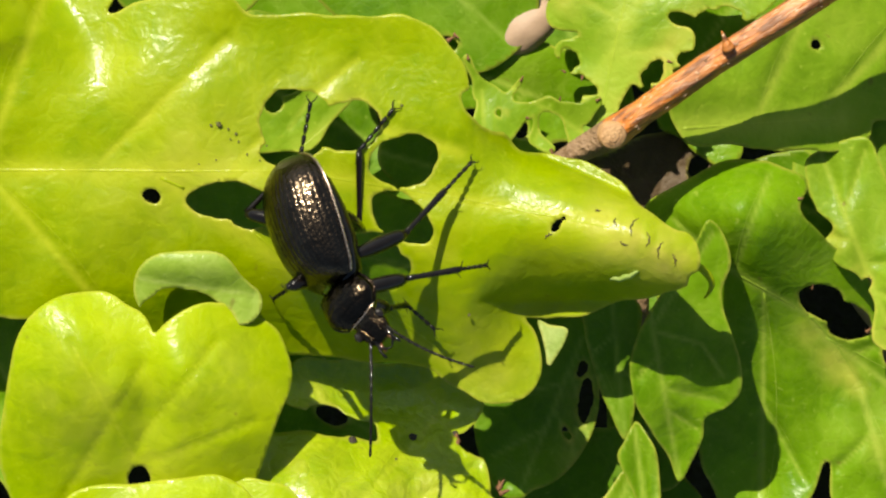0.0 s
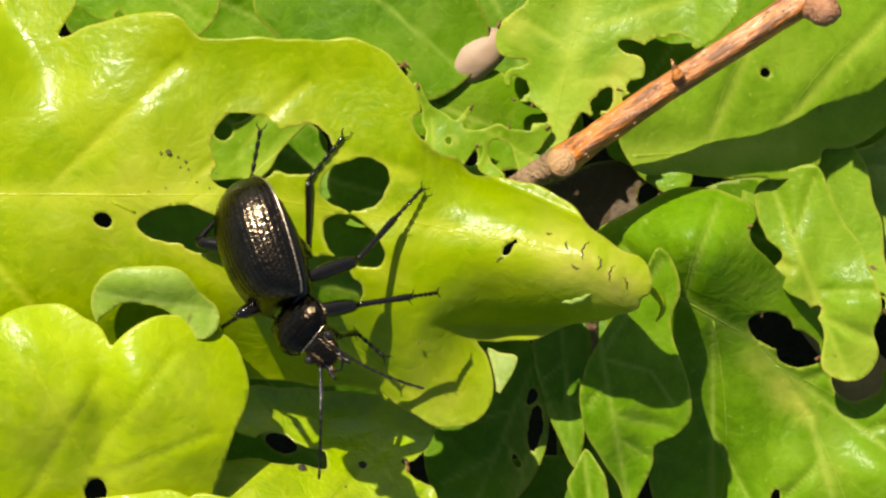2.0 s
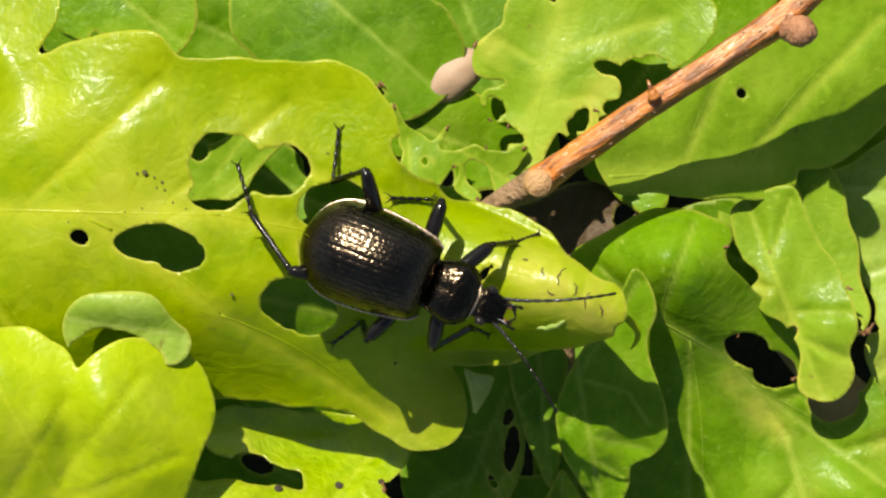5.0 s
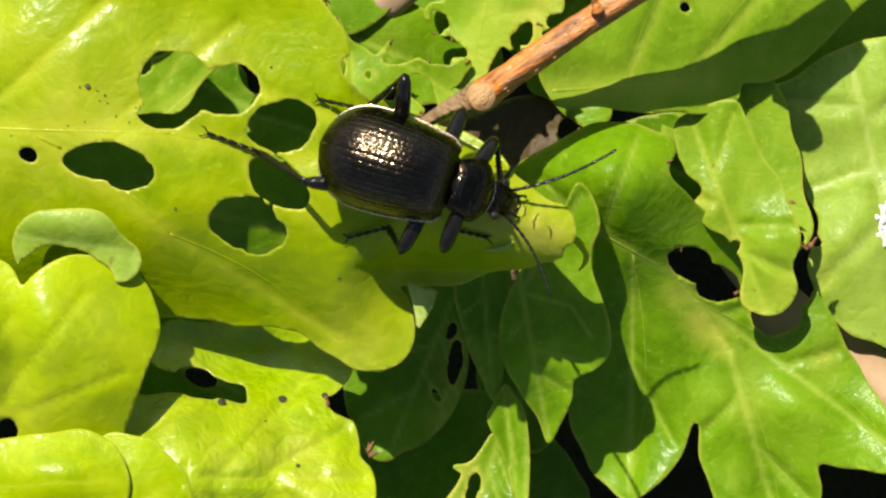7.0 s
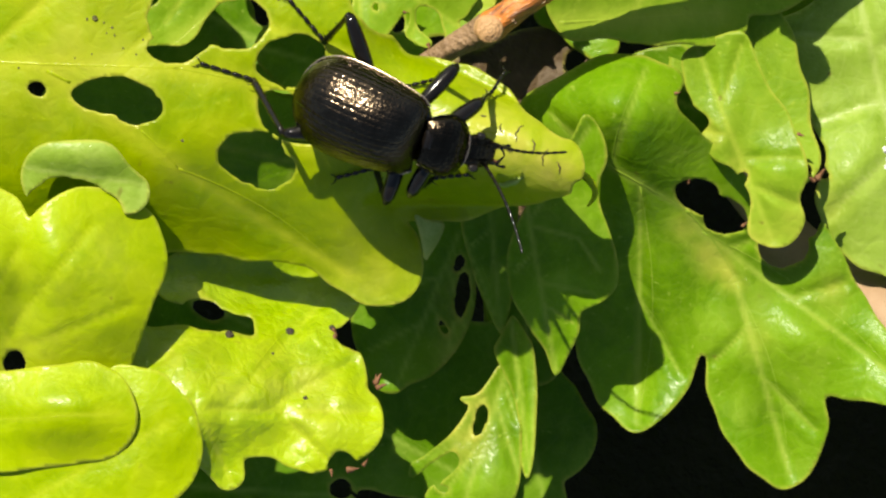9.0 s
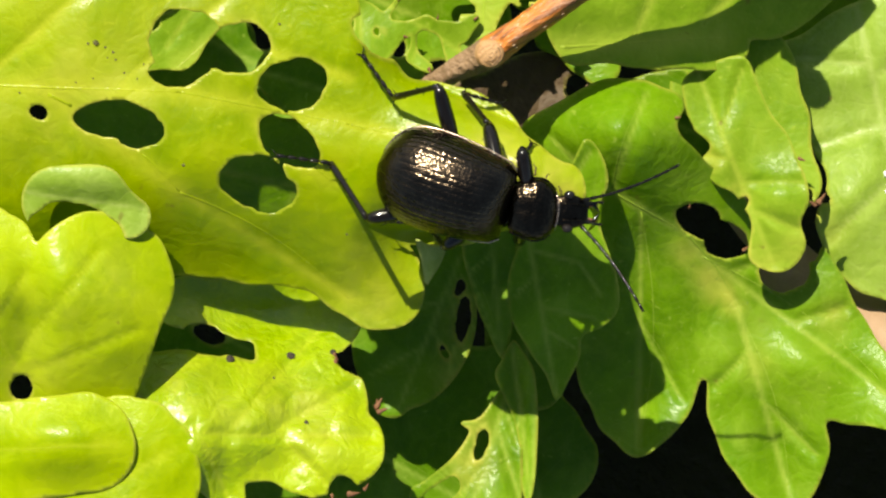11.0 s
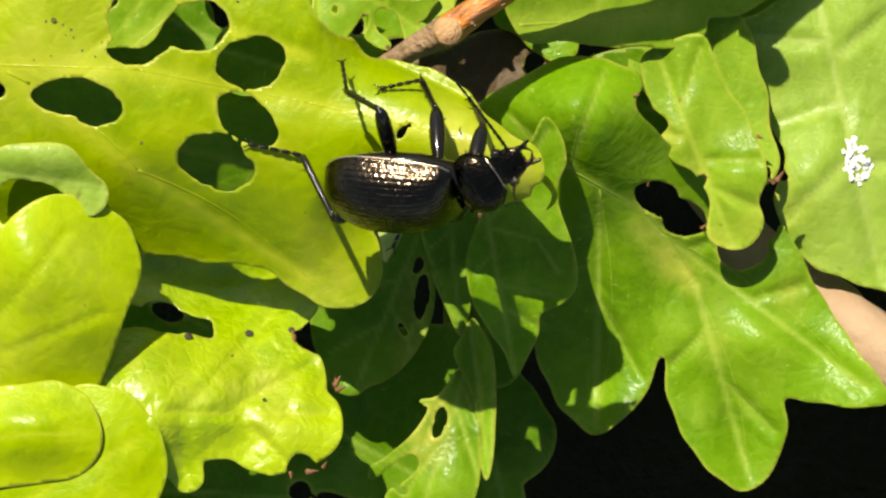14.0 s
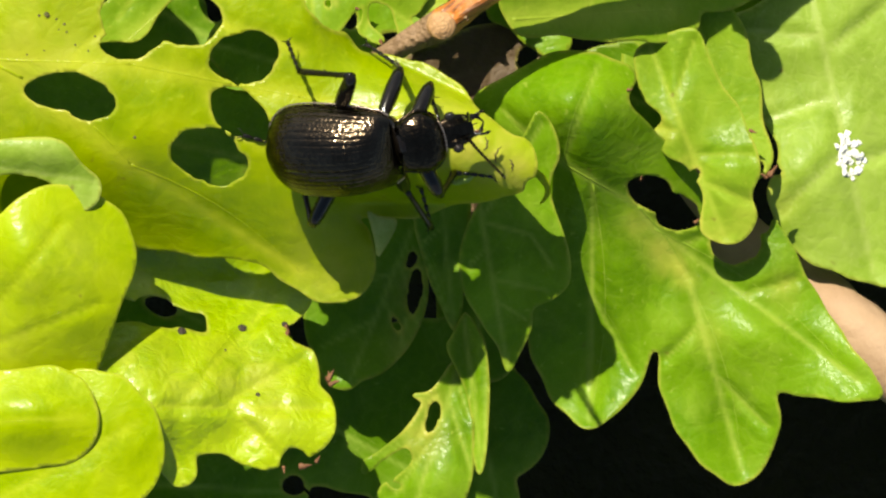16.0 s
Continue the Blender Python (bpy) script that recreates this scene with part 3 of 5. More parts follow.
BROAD = Leaf(
    lobes=[(985, 420, 1020, 650, 60, 40)], edge=[(905, 310), (960, 262), (1050, 217), (1115, 219), (1180, 238), (1200, 265), (1186, 300), (1215, 345), (1300, 420), (1330, 500), (1420, 540), (1445, 512), (1490, 590), (1545, 690), (1632, 812), (1590, 836), (1510, 833), (1450, 822), (1452, 880), (1425, 960), (1372, 985), (1320, 950), (1270, 890), (1242, 815), (1232, 750), (1205, 805), (1160, 862), (1112, 886), (1062, 850), (1035, 805), (1005, 740), (990, 640), (960, 480), (930, 380)],
    bites=[(1224, 466, 42, 30, 20), (1270, 502, 40, 32, 10), (1372, 552, 46, 40, 10), (1204, 292, 16, 20, 0)],
    veins=[(1045, 400, 1200, 490, 5), (1200, 490, 1290, 620, 4.5), (1290, 620, 1385, 960, 4), (1120, 450, 1115, 870, 3), (1230, 530, 1590, 800, 3.5), (1070, 405, 1130, 240, 3), (1250, 570, 1330, 540, 2), (1050, 400, 960, 320, 2.5), (1330, 780, 1430, 880, 1.8), (1310, 700, 1250, 760, 1.8), (1380, 650, 1480, 620, 1.8), (1115, 640, 1190, 780, 1.8)],
    z=-27.5, tilt=(0.35, 0.1), domes=[(1180, 470, 150, 130, 1.5), (1380, 880, 110, 100, -2.5), (1110, 800, 70, 90, -2.0), (1080, 285, 190, 120, 11.0), (1095, 440, 170, 190, 6.0), (1300, 660, 60, 90, 0.9), (1420, 720, 70, 50, 1.2), (1320, 860, 40, 70, 0.8), (1180, 650, 40, 70, 0.8)], yellow=[(1200, 520, 24, 0.6), (1235, 562, 22, 0.5), (1280, 612, 24, 0.5), (1460, 635, 26, 0.6), (1330, 720, 26, 0.3), (1260, 590, 30, 0.5)], seed=11, wave=3, pucker=0.5, rumple=1.4, blend=10)
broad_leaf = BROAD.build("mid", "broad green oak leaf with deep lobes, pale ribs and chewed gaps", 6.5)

LOBED = Leaf(
    lobes=[], edge=[(1205, 205), (1300, 180), (1340, 260), (1385, 330), (1408, 380), (1420, 430), (1404, 470), (1408, 512), (1384, 548), (1345, 557), (1310, 532), (1313, 470), (1290, 420), (1254, 402), (1226, 362), (1241, 335), (1214, 300), (1195, 250)],
    bites=[(1218, 384, 12, 10, 20), (1300, 436, 9, 14, 30)],
    veins=[(1215, 190, 1352, 540, 3.2), (1262, 310, 1300, 200, 2), (1300, 400, 1400, 400, 2), (1318, 450, 1395, 480, 2), (1280, 360, 1235, 350, 1.6)], z=-21.3, tilt=(0.4, 0.2), domes=[(1270, 330, 26, 90, 0.9), (1360, 420, 36, 60, 0.8)], seed=12, wave=3, rumple=0.9, pucker=0.4, yellow=[(1235, 365, 30, 0.8), (1285, 410, 26, 0.6), (1320, 540, 40, 0.5), (1395, 520, 30, 0.5)])
lobed_leaf = LOBED.build("light", "light green lobed oak leaf with a yellow chewed rim", 6.0)

FARRIGHT = Leaf(
    lobes=[], edge=[(1335, 168), (1390, 235), (1412, 300), (1430, 345), (1448, 398), (1428, 465), (1446, 522), (1492, 580), (1560, 612), (1680, 622), (1760, 420), (1720, 150), (1600, 60), (1480, 90), (1400, 140)],
    bites=[(1440, 424, 16, 10, 30)],
    veins=[(1500, 80, 1620, 620, 3.5), (1520, 190, 1350, 175, 2.5), (1540, 300, 1425, 340, 2.5), (1560, 400, 1450, 500, 2.5), (1530, 220, 1640, 130, 2), (1570, 420, 1680, 380, 2)], z=-30.5, tilt=(-0.2, 0.2), domes=[(1560, 430, 120, 140, 2.0), (1480, 420, 50, 60, 0.8), (1450, 220, 60, 60, 0.8)], seed=13, wave=4, pucker=0.45, rumple=1.2, yellow=[(1440, 480, 40, 0.5), (1400, 300, 30, 0.4)])
farright_leaf = FARRIGHT.build("silver", "wide green oak leaf with pale sheen in its colour and a white dropping on it", 8.0)

UPPER = Leaf(
    lobes=[(1020, 130, 1340, 10, 64, 130), (1340, 10, 1500, -130, 130, 120), (1120, 130, 1270, 160, 70, 40)], bites=[(1212, 12, 9, 9, 0)],
    veins=[(890, 165, 1260, 142, 11), (1110, 140, 1200, -60, 3), (1230, 120, 1460, -120, 3)], z=-21.0, tilt=(-2.0, -0.3), seed=14, wave=4, pucker=0.35, rumple=1.2, soft_vein=12)
upper_leaf = UPPER.build("light", "smooth green oak leaf under the twig, crossed by its shadow", 7.0)

CORNER = Leaf(
    lobes=[(1440, 20, 1640, -80, 130, 170), (1240, 230, 1420, 180, 70, 100), (1500, 90, 1640, 120, 90, 100)], bites=[(1310, -80, 14, 14, 0)], veins=[(1350, 60, 1680, -100, 4)],
    z=-37.0, seed=15, wave=4)
corner_leaf = CORNER.build("light", "green oak leaf behind the smooth one", 9.0)

RAGGED = Leaf(
    lobes=[(832, 130, 890, -120, 34, 100), (880, -90, 774, -48, 60, 44), (890, -20, 960, 10, 60, 40), (900, -120, 1090, -110, 80, 74), (840, 40, 770, 20, 50, 26), (880, 40, 940, 80, 40, 22)],
    bites=[(775, 40, 18, 22, 20), (800, 84, 26, 16, 30), (925, 62, 16, 26, 40), (910, 100, 20, 14, 0), (1040, -30, 42, 24, -10), (984, 40, 16, 18, 0), (770, -112, 10, 8, 0), (878, -160, 10, 10, 0)],
    veins=[(822, 190, 905, -200, 14), (880, -60, 1080, -120, 3), (870, -30, 780, -80, 3), (860, 30, 950, 20, 2.5)],
    z=-22.4, tilt=(0.2, -0.3), seed=16, wave=7, rumple=1.2, blend=8, ragged=1.9, soft_vein=12,
    yellow=[(800, 90, 30, 0.7), (930, 60, 34, 0.7), (770, -70, 30, 0.6), (960, 10, 30, 0.5), (1010, -30, 40, 0.5), (860, 120, 30, 0.5)])
ragged_leaf = RAGGED.build("light", "ragged green oak leaf with a pale midrib and bitten edges", 6.0)

TATTER = Leaf(
    lobes=[(596, 36, 622, 92, 9, 13), (622, 92, 700, 132, 15, 12), (640, 104, 626, 160, 12, 16), (626, 160, 662, 186, 18, 8), (664, 112, 690, 76, 10, 7), (690, 130, 742, 118, 14, 16),
           (742, 118, 800, 138, 17, 12), (720, 132, 716, 176, 10, 14), (716, 176, 744, 196, 14, 6), (776, 134, 792, 184, 11, 16), (792, 184, 770, 206, 14, 5), (800, 138, 826, 112, 12, 8), (690, 132, 668, 168, 18, 12), (640, 130, 660, 150, 20, 14)],
    bites=[(652, 132, 5, 7, 0), (752, 140, 6, 5, 30)],
    veins=[(596, 36, 820, 180, 3.5), (622, 92, 626, 170, 2), (742, 118, 716, 180, 2)], z=-21.3, seed=17, wave=5, rumple=1.5, blend=10, ragged=1.8)
tatter_leaf = TATTER.build("light", "small yellow-green leaf eaten to tatters beside the twig", 4.0)

DARKTOP = Leaf(
    lobes=[(430, -150, 600, -60, 130, 120)], bites=[(560, 10, 20, 14, 0)], veins=[(360, -260, 690, 20, 3)], z=-26.9, seed=18, wave=4)
darktop_leaf = DARKTOP.build("deep", "dull deep green leaf behind the large one", 9.0)

BACKTOP = Leaf(lobes=[(40, -190, 160, -120, 100, 86)], bites=[(68, -90, 10, 9, 0)], veins=[(0, -240, 220, -80, 3)], z=-17.9, seed=19, wave=4)
backtop_leaf = BACKTOP.build("mid", "green leaf behind the large leaf's upper lobe", 9.0)

UNDER = Leaf(lobes=[(150, 320, 560, 420, 95, 125), (320, 480, 560, 540, 120, 100)], veins=[(100, 320, 760, 460, 4)], z=-27.0, tilt=(0, -5.0), seed=20, wave=5, rumple=1.0)
under_leaf = UNDER.build("mid", "green leaf in the shade under the chewed one", 9.0)

DARKLOW = Leaf(lobes=[(900, 760, 955, 890, 66, 88), (900, 980, 930, 1010, 70, 66)], veins=[(890, 700, 960, 1060, 3)], z=-40.3, seed=21, wave=4)
darklow_leaf = DARKLOW.build("deep", "low hanging leaf, deep shade put into its dim green", 8.0)

LOWSHADE = Leaf(lobes=[(420, 980, 560, 1000, 90, 60), (640, 880, 760, 900, 110, 110), (700, 780, 850, 770, 90, 80), (330, 990, 400, 1050, 70, 70)], bites=[(590, 985, 20, 18, 0)],
                veins=[(300, 980, 620, 1000, 3), (620, 860, 800, 960, 3)], z=-31.4, seed=22, wave=5, rumple=1.0)
lowshade_leaf = LOWSHADE.build("deep", "green leaf under the glossy one, shade in its colour", 8.0)

BETWEEN = Leaf(lobes=[(1330, 190, 1398, 400, 60, 44)], bites=[(1408, 420, 16, 14, 0)], veins=[(1290, 130, 1400, 430, 2.5)], z=-24.6, tilt=(0.3, 0.1), seed=26, wave=5, rumple=0.7)
between_leaf = BETWEEN.build("light", "light green leaf wedged between two broader ones", 7.0)

FILLTOP = Leaf(lobes=[(600, 60, 800, 110, 70, 90), (640, 150, 760, 190, 60, 50)], bites=[(606, 150, 30, 26, 0), (764, 204, 26, 22, 0), (690, 160, 14, 18, 0)], veins=[(560, 40, 860, 160, 3), (700, 90, 640, 180, 2)],
               z=-30.2, seed=27, wave=7, rumple=1.2)
filltop_leaf = FILLTOP.build("mid", "green leaf behind the tattered one", 7.0)

BACKRIGHT = Leaf(lobes=[(930, 40, 1060, -40, 60, 90), (980, 130, 1040, 190, 50, 36), (1100, -110, 1200, -180, 90, 90)], bites=[(960, 96, 24, 22, 0), (1004, 232, 20, 18, 0)],
                 veins=[(900, 180, 1080, -80, 3)], z=-33.6, seed=28, wave=6, rumple=1.0)
backright_leaf = BACKRIGHT.build("mid", "green leaf half hidden behind the twig", 8.0)

DEAD = Leaf(lobes=[(840, 262, 955, 232, 60, 72), (940, 250, 1060, 262, 62, 44), (880, 300, 960, 300, 50, 40)], bites=[(1006, 230, 20, 22, 0)], veins=[(800, 280, 1010, 230, 3), (900, 255, 940, 200, 2)], z=-34.0, seed=29, wave=6, rumple=1.4)
dead_leaf = DEAD.build("dead", "dry brown leaf caught below the twig", 7.0)

CENTRE = Leaf(
    lobes=[], edge=[(802, 462), (807, 530), (824, 605), (852, 672), (877, 712), (890, 660), (892, 600), (902, 530), (902, 470), (850, 440)],
    veins=[(850, 450, 874, 705, 3), (856, 520, 820, 560, 1.8), (860, 580, 884, 600, 1.8), (806, 530, 872, 705, 1.6)], z=-19.5, tilt=(0.8, -1.2), seed=30, wave=1.5, rumple=0.7)
centre_leaf = CENTRE.build("deep", "dim green pointed leaf with a bright rim in the shaded cluster", 7.0)

BEHIND = Leaf(lobes=[(905, 500, 915, 740, 74, 66)], veins=[(900, 440, 925, 800, 3), (905, 560, 960, 640, 2)], z=-36.0, seed=34, wave=5, rumple=0.9)
behind_leaf = BEHIND.build("deep", "dim green leaf far back in the shaded cluster", 8.0)

UNDERLEFT = Leaf(lobes=[(250, 600, 430, 690, 80, 60), (210, 700, 300, 720, 60, 50)], bites=[(356, 668, 30, 16, 20)], veins=[(180, 580, 480, 720, 3)], z=-27.0, seed=31, wave=5, rumple=1.0)
underleft_leaf = UNDERLEFT.build("deep", "leaf low under the puffed lobes, shade darkened into its green", 8.0)

# These two leaves take the darker green to deepen the shade in the holes
LOWER = Leaf(lobes=[(230, 60, 380, 150, 110, 62), (230, 210, 460, 230, 80, 70)], veins=[(150, 40, 440, 190, 4)], z=-44.0, seed=32, wave=6, rumple=1.4)
lower_leaf = LOWER.build("deep", "leaf deep below the chewed holes, darkened in colour for shade", 9.0)

HIDDEN = Leaf(lobes=[(500, 208, 560, 236, 60, 62)], veins=[(440, 200, 610, 250, 3)], z=-14.0, tilt=(0, 0.4), seed=33, wave=5, rumple=0.8)
hidden_leaf = HIDDEN.build("deep", "leaf close under a chewed hole, its green darkened for shade", 8.0)

PALEBIT = Leaf(lobes=[], edge=[(722, 500), (740, 508), (773, 513), (767, 540), (746, 576), (736, 590), (734, 560), (728, 525)], veins=[(725, 505, 742, 580, 1.2)], z=-7.0, tilt=(2.0, 0), seed=23, wave=1, rumple=0.4)
palebit_leaf = PALEBIT.build("pale", "pale green leaf tip beside the rolled leaf", 5.0)

INHOLE = Leaf(lobes=[(236, 150, 296, 152, 52, 46), (300, 140, 380, 80, 46, 30)], bites=[(252, 112, 16, 20, 0)], veins=[(292, 204, 402, 104, 9), (280, 160, 330, 90, 3)], z=-30.0, seed=24, wave=4, rumple=0.6)
inhole_leaf = INHOLE.build("light", "scrap of sunlit leaf seen through a chewed hole", 4.0)


BACKMID = Leaf(lobes=[(700, -200, 770, -40, 80, 74), (620, 40, 700, 60, 60, 60)], veins=[(690, -220, 790, 20, 3)], z=-46.0, seed=38, wave=6, rumple=1.0)
backmid_leaf = BACKMID.build("deep", "dim green leaf deep behind the gall", 9.0)

# Backing leaf whose darker green stands for the deep shade up there
TOPDARK = Leaf(lobes=[(60, -140, 260, -90, 110, 130), (330, -190, 420, -60, 110, 90)], veins=[(40, -200, 420, -40, 3)], z=-48.0, seed=35, wave=6, rumple=1.2)
topdark_leaf = TOPDARK.build("deep", "leaf deep behind the upper lobes, shade put into its dim green", 9.0)

LEFTUNDER = Leaf(lobes=[(-300, 470, -190, 620, 100, 90), (-240, 640, -150, 760, 90, 80)], veins=[(-320, 420, -150, 740, 3)], z=-13.0, seed=36, wave=5, rumple=1.0)
leftunder_leaf = LEFTUNDER.build("mid", "green leaf half hidden under the puffed lobes", 8.0)

RIGHTBACK = Leaf(lobes=[(1150, 290, 1240, 330, 50, 40), (1180, 350, 1260, 300, 40, 44), (1060, 250, 1180, 230, 30, 30)], bites=[(1150, 262, 14, 10, 0)], veins=[(1100, 260, 1260, 330, 3)], z=-36.0, seed=37, wave=5, rumple=1.0)
rightback_leaf = RIGHTBACK.build("deep", "leaf behind the lobed one, shade put into its green", 8.0)


def scars(thing, leaf, lines, mat, name="chew_scar", half=1.7):
    """Thin dark cracks and nibbled lines on a leaf: (x, y, length, turn, bend)."""
    for x, y, ln, turn, bend in lines:
        pts, rad = [], []
        c, n = math.cos(radians(turn)), math.sin(radians(turn))
        for s in np.linspace(-0.5, 0.5, 11):
            p, q = ln * s, bend * math.cos(math.pi * s) + 1.3 * math.sin(s * 17 + x)
            pts.append(leaf.place(x + p * c - q * n, y + p * n + q * c, 0.015) - thing.location)
            rad.append(half * U * (0.35 + 0.65 * math.cos(math.pi * s)))
        v, f = tube(pts, rad, 6)
        link_mesh(name, v, f, mat, thing)


SCAR = simple("dark_green_brown_scar", (0.05, 0.06, 0.01), (0.10, 0.07, 0.02), 900, 0.7)
scars(main_leaf, MAIN, [(752, 362, 16, 150, 2), (905, 350, 34, 110, 7), (925, 372, 26, 95, -5), (872, 340, 16, 80, 3), (950, 392, 30, 105, 5), (972, 410, 22, 80, -3),
                        (885, 378, 16, 30, 2), (840, 318, 10, 10, 1)], SCAR)


def build_tip():
    """The torn, hooked end of the rolled leaf and its loose flap."""
    pts = [plan(1004 + 34 * math.sin(2.5 * s), 412 + 66 * s, -4.5 - 1.5 * s) - main_leaf.location for s in np.linspace(0, 1, 12)]
    v, f = tube(pts, [U * r for r in (3, 5, 6.5, 7, 7, 6.5, 6, 5.5, 5, 4, 3, 1.5)], 8)
    link_mesh("hooked_tip", v, f, LEAF["young"], main_leaf, "thin hooked leaf tip")

    scars(main_leaf, MAIN, [(884, 434, 52, -14, 4)], LEAF["pale"], "loose_flap", 6.0)


build_tip()


def dry_bits(leaf, thing, spots, seed):
    """Dried brown points and crumpled rims left on chewed edges."""
    rng = random.Random(seed)
    for x, y, ln, turn in spots:
        a = radians(turn)
        base = leaf.place(x, y, 0.1) - thing.location
        pts = [base + Vector((math.cos(a) * ln * s, math.sin(a) * ln * s, 6 * s * s + rng.uniform(-1, 1))) * U for s in np.linspace(0, 1, 6)]
        v, f = tube(pts, [ln * k * U for k in (0.22, 0.26, 0.2, 0.14, 0.09, 0.02)], 7, True, 0.3, rng)
        link_mesh("dry_edge", v, f, DRY, thing, "dried brown leaf edge")


dry_bits(SHINY, shiny_leaf, [(650, 800, 24, 60), (652, 806, 22, 20), (655, 798, 18, 100), (575, 700, 16, -60), (580, 712, 18, -100), (572, 950, 14, -80), (600, 952, 24, 10), (630, 945, 16, 60)], 1)
dry_bits(TATTER, tatter_leaf, [(690, 76, 12, 60), (662, 186, 14, -40), (744, 196, 13, -70), (770, 206, 15, -120), (824, 112, 12, 40), (598, 38, 12, 100), (700, 140, 10, -20), (760, 110, 9, 80)], 5)
dry_bits(LOBED, lobed_leaf, [(1432, 438, 26, 55), (1430, 440, 16, 150), (1398, 356, 14, -20)], 2)
dry_bits(RAGGED, ragged_leaf, [(738, -70, 16, 60), (800, 66, 12, -100), (770, 60, 10, 160), (926, 84, 12, -60), (950, 40, 12, -20)], 6)
dry_bits(DARKTOP, darktop_leaf, [(560, 5, 18, 30), (572, -8, 14, -40)], 3)
dry_bits(BROAD, broad_leaf, [(1180, 285, 12, 10), (1300, 520, 14, 40), (1205, 445, 10, 80)], 4)


# ---- twig, branch and small things ----
BUD = simple("reddish_brown_bud_scales", (0.46, 0.22, 0.12), (0.30, 0.13, 0.07), 700, 0.4, 0.9)


def build_twig():
    rng = random.Random(3)
    thing = tagged(new("twig"), "reddish-orange oak twig with a cut stub and a bud", "twig")
    run = [(716, 242, -12), (760, 216, -11), (800, 194, -10), (852, 168, -9), (900, 134, -8), (960, 92, -7.5), (1020, 50, -7), (1080, 12, -6.5),
           (1150, -32, -6), (1220, -78, -6), (1280, -118, -6), (1350, -178, -6), (1440, -260, -6)]
    half = [14, 17, 22, 29, 24, 24.5, 24, 24, 24, 25, 28, 24, 24]
    fine, rad = [], []
    for i in range(len(run) - 1):
        for s in np.linspace(0, 1, 6, endpoint=False):
            fine.append(plan(*[a + (b - a) * s for a, b in zip(run[i], run[i + 1])]))
            rad.append((half[i] + (half[i + 1] - half[i]) * s) * U * (1 + rng.uniform(-0.03, 0.03)))
    sides = 24
    v, f = tube(fine, rad, sides, True, 0.012, rng)
    for k in range(len(v)):
        c, a = fine[k // sides], 2 * math.pi * (k % sides) / sides
        v[k] = c + (v[k] - c) * (1 + 0.07 * math.cos(5 * a + 0.4) + 0.03 * math.cos(9 * a + k // sides * 0.05))
    cut = 18
    young = [q for q in f if len(q) == 4 and min(q) >= cut * sides]
    old = [q for q in f if len(q) == 4 and min(q) < cut * sides]
    link_mesh("bark", v, young + [f[-1]], BARK, thing, "orange-brown glossy bark")
    link_mesh("lower_bark", v, old + [f[-2]], GREYBARK, thing, "greyish brown bark")
    # the cut stub facing the lens: collar and sawn face
    at, d = plan(853, 172, -7.2), Vector((0.1, -0.12, 1)).normalized()
    v, f = tube([at - d * 0.0035, at - d * 0.001, at + d * 0.0002, at + d * 0.0005], [24 * U, 27 * U, 25 * U, 21 * U], 22, True, 0.03, rng)
    link_mesh("stub", v, f, WOODCUT, thing, "round cut stub with pale wood")
    for k, r in enumerate((17, 11, 5)):
        ring = [at + d * 0.00049 + Vector((math.cos(a), math.sin(a), 0)) * r * (1 + 0.06 * math.sin(3 * a + k)) * U for a in np.linspace(0, 2 * math.pi, 19)]
        v, f = tube(ring, [0.6 * U] * 19, 6, False)
        link_mesh("growth_ring", v, f, GREYBARK, thing)
    # thorn-like leaf scar and bud
    for (x, y), tip, r in (((1058, 20), (1046, -12), 10), ((1284, -104), (1346, -92), 25)):
        a, b = plan(x, y, -5.0), plan(*tip, -4.0)
        pts = [a + (b - a) * s for s in np.linspace(0, 1, 7)]
        prof = [0.8, 0.86, 1.05, 1.18, 1.1, 0.8, 0.25] if r > 20 else [1.3, 1.1, 0.85, 0.6, 0.42, 0.28, 0.1]
        v, f = tube(pts, [r * U * p for p in prof], 12, True, 0.06, rng)
        link_mesh("bud", v, f, BUD if r > 20 else BARK, thing, "scaly brown bud" if r > 20 else "small pointed leaf scar")
    a, b = plan(1288, -106, -5.0), plan(1340, -92, -4.0)
    d = (b - a).normalized()
    side = d.cross(Vector((0, 0, 1))).normalized()
    up = side.cross(d)
    for ring, (s, r, n) in enumerate(((0.2, 17, 7), (0.48, 20, 7), (0.76, 13, 5))):
        for k in range(n):
            w = 2 * math.pi * (k + 0.5 * ring) / n
            out = side * math.cos(w) + up * math.sin(w)
            c = a.lerp(b, s) + out * r * U
            v, f = tube([c - d * 12 * U, c - d * 2 * U + out * 0.5 * U, c + d * 9 * U - out * 0.5 * U, c + d * 16 * U - out * 4 * U], [5 * U, 8 * U, 7 * U, 2 * U], 10, True, 0.02, rng)
            link_mesh("bud_scale", v, f, BUD, thing)
    # pale breathing pores and dark cracks along the bark
    for _ in range(30):
        s = rng.uniform(20, len(fine) - 6)
        i = int(s)
        p, r = fine[i].lerp(fine[i + 1], s - i), rad[i]
        a = rng.uniform(-1.1, 1.1)
        along = (fine[i + 1] - fine[i]).normalized()
        side = along.cross(Vector((0, 0, 1))).normalized()
        up = side.cross(along)
        c = p + (side * math.sin(a) + up * math.cos(a)) * r * 0.985
        ln = rng.uniform(2, 5) * U
        v, f = tube([c - along * ln, c - along * ln * 0.3, c + along * ln * 0.4, c + along * ln], [0.4 * U, 1.9 * U, 1.7 * U, 0.4 * U], 6)
        link_mesh("lenticel", v, f, PALEBARK if rng.random() < 0.6 else GREYBARK, thing)


build_twig()


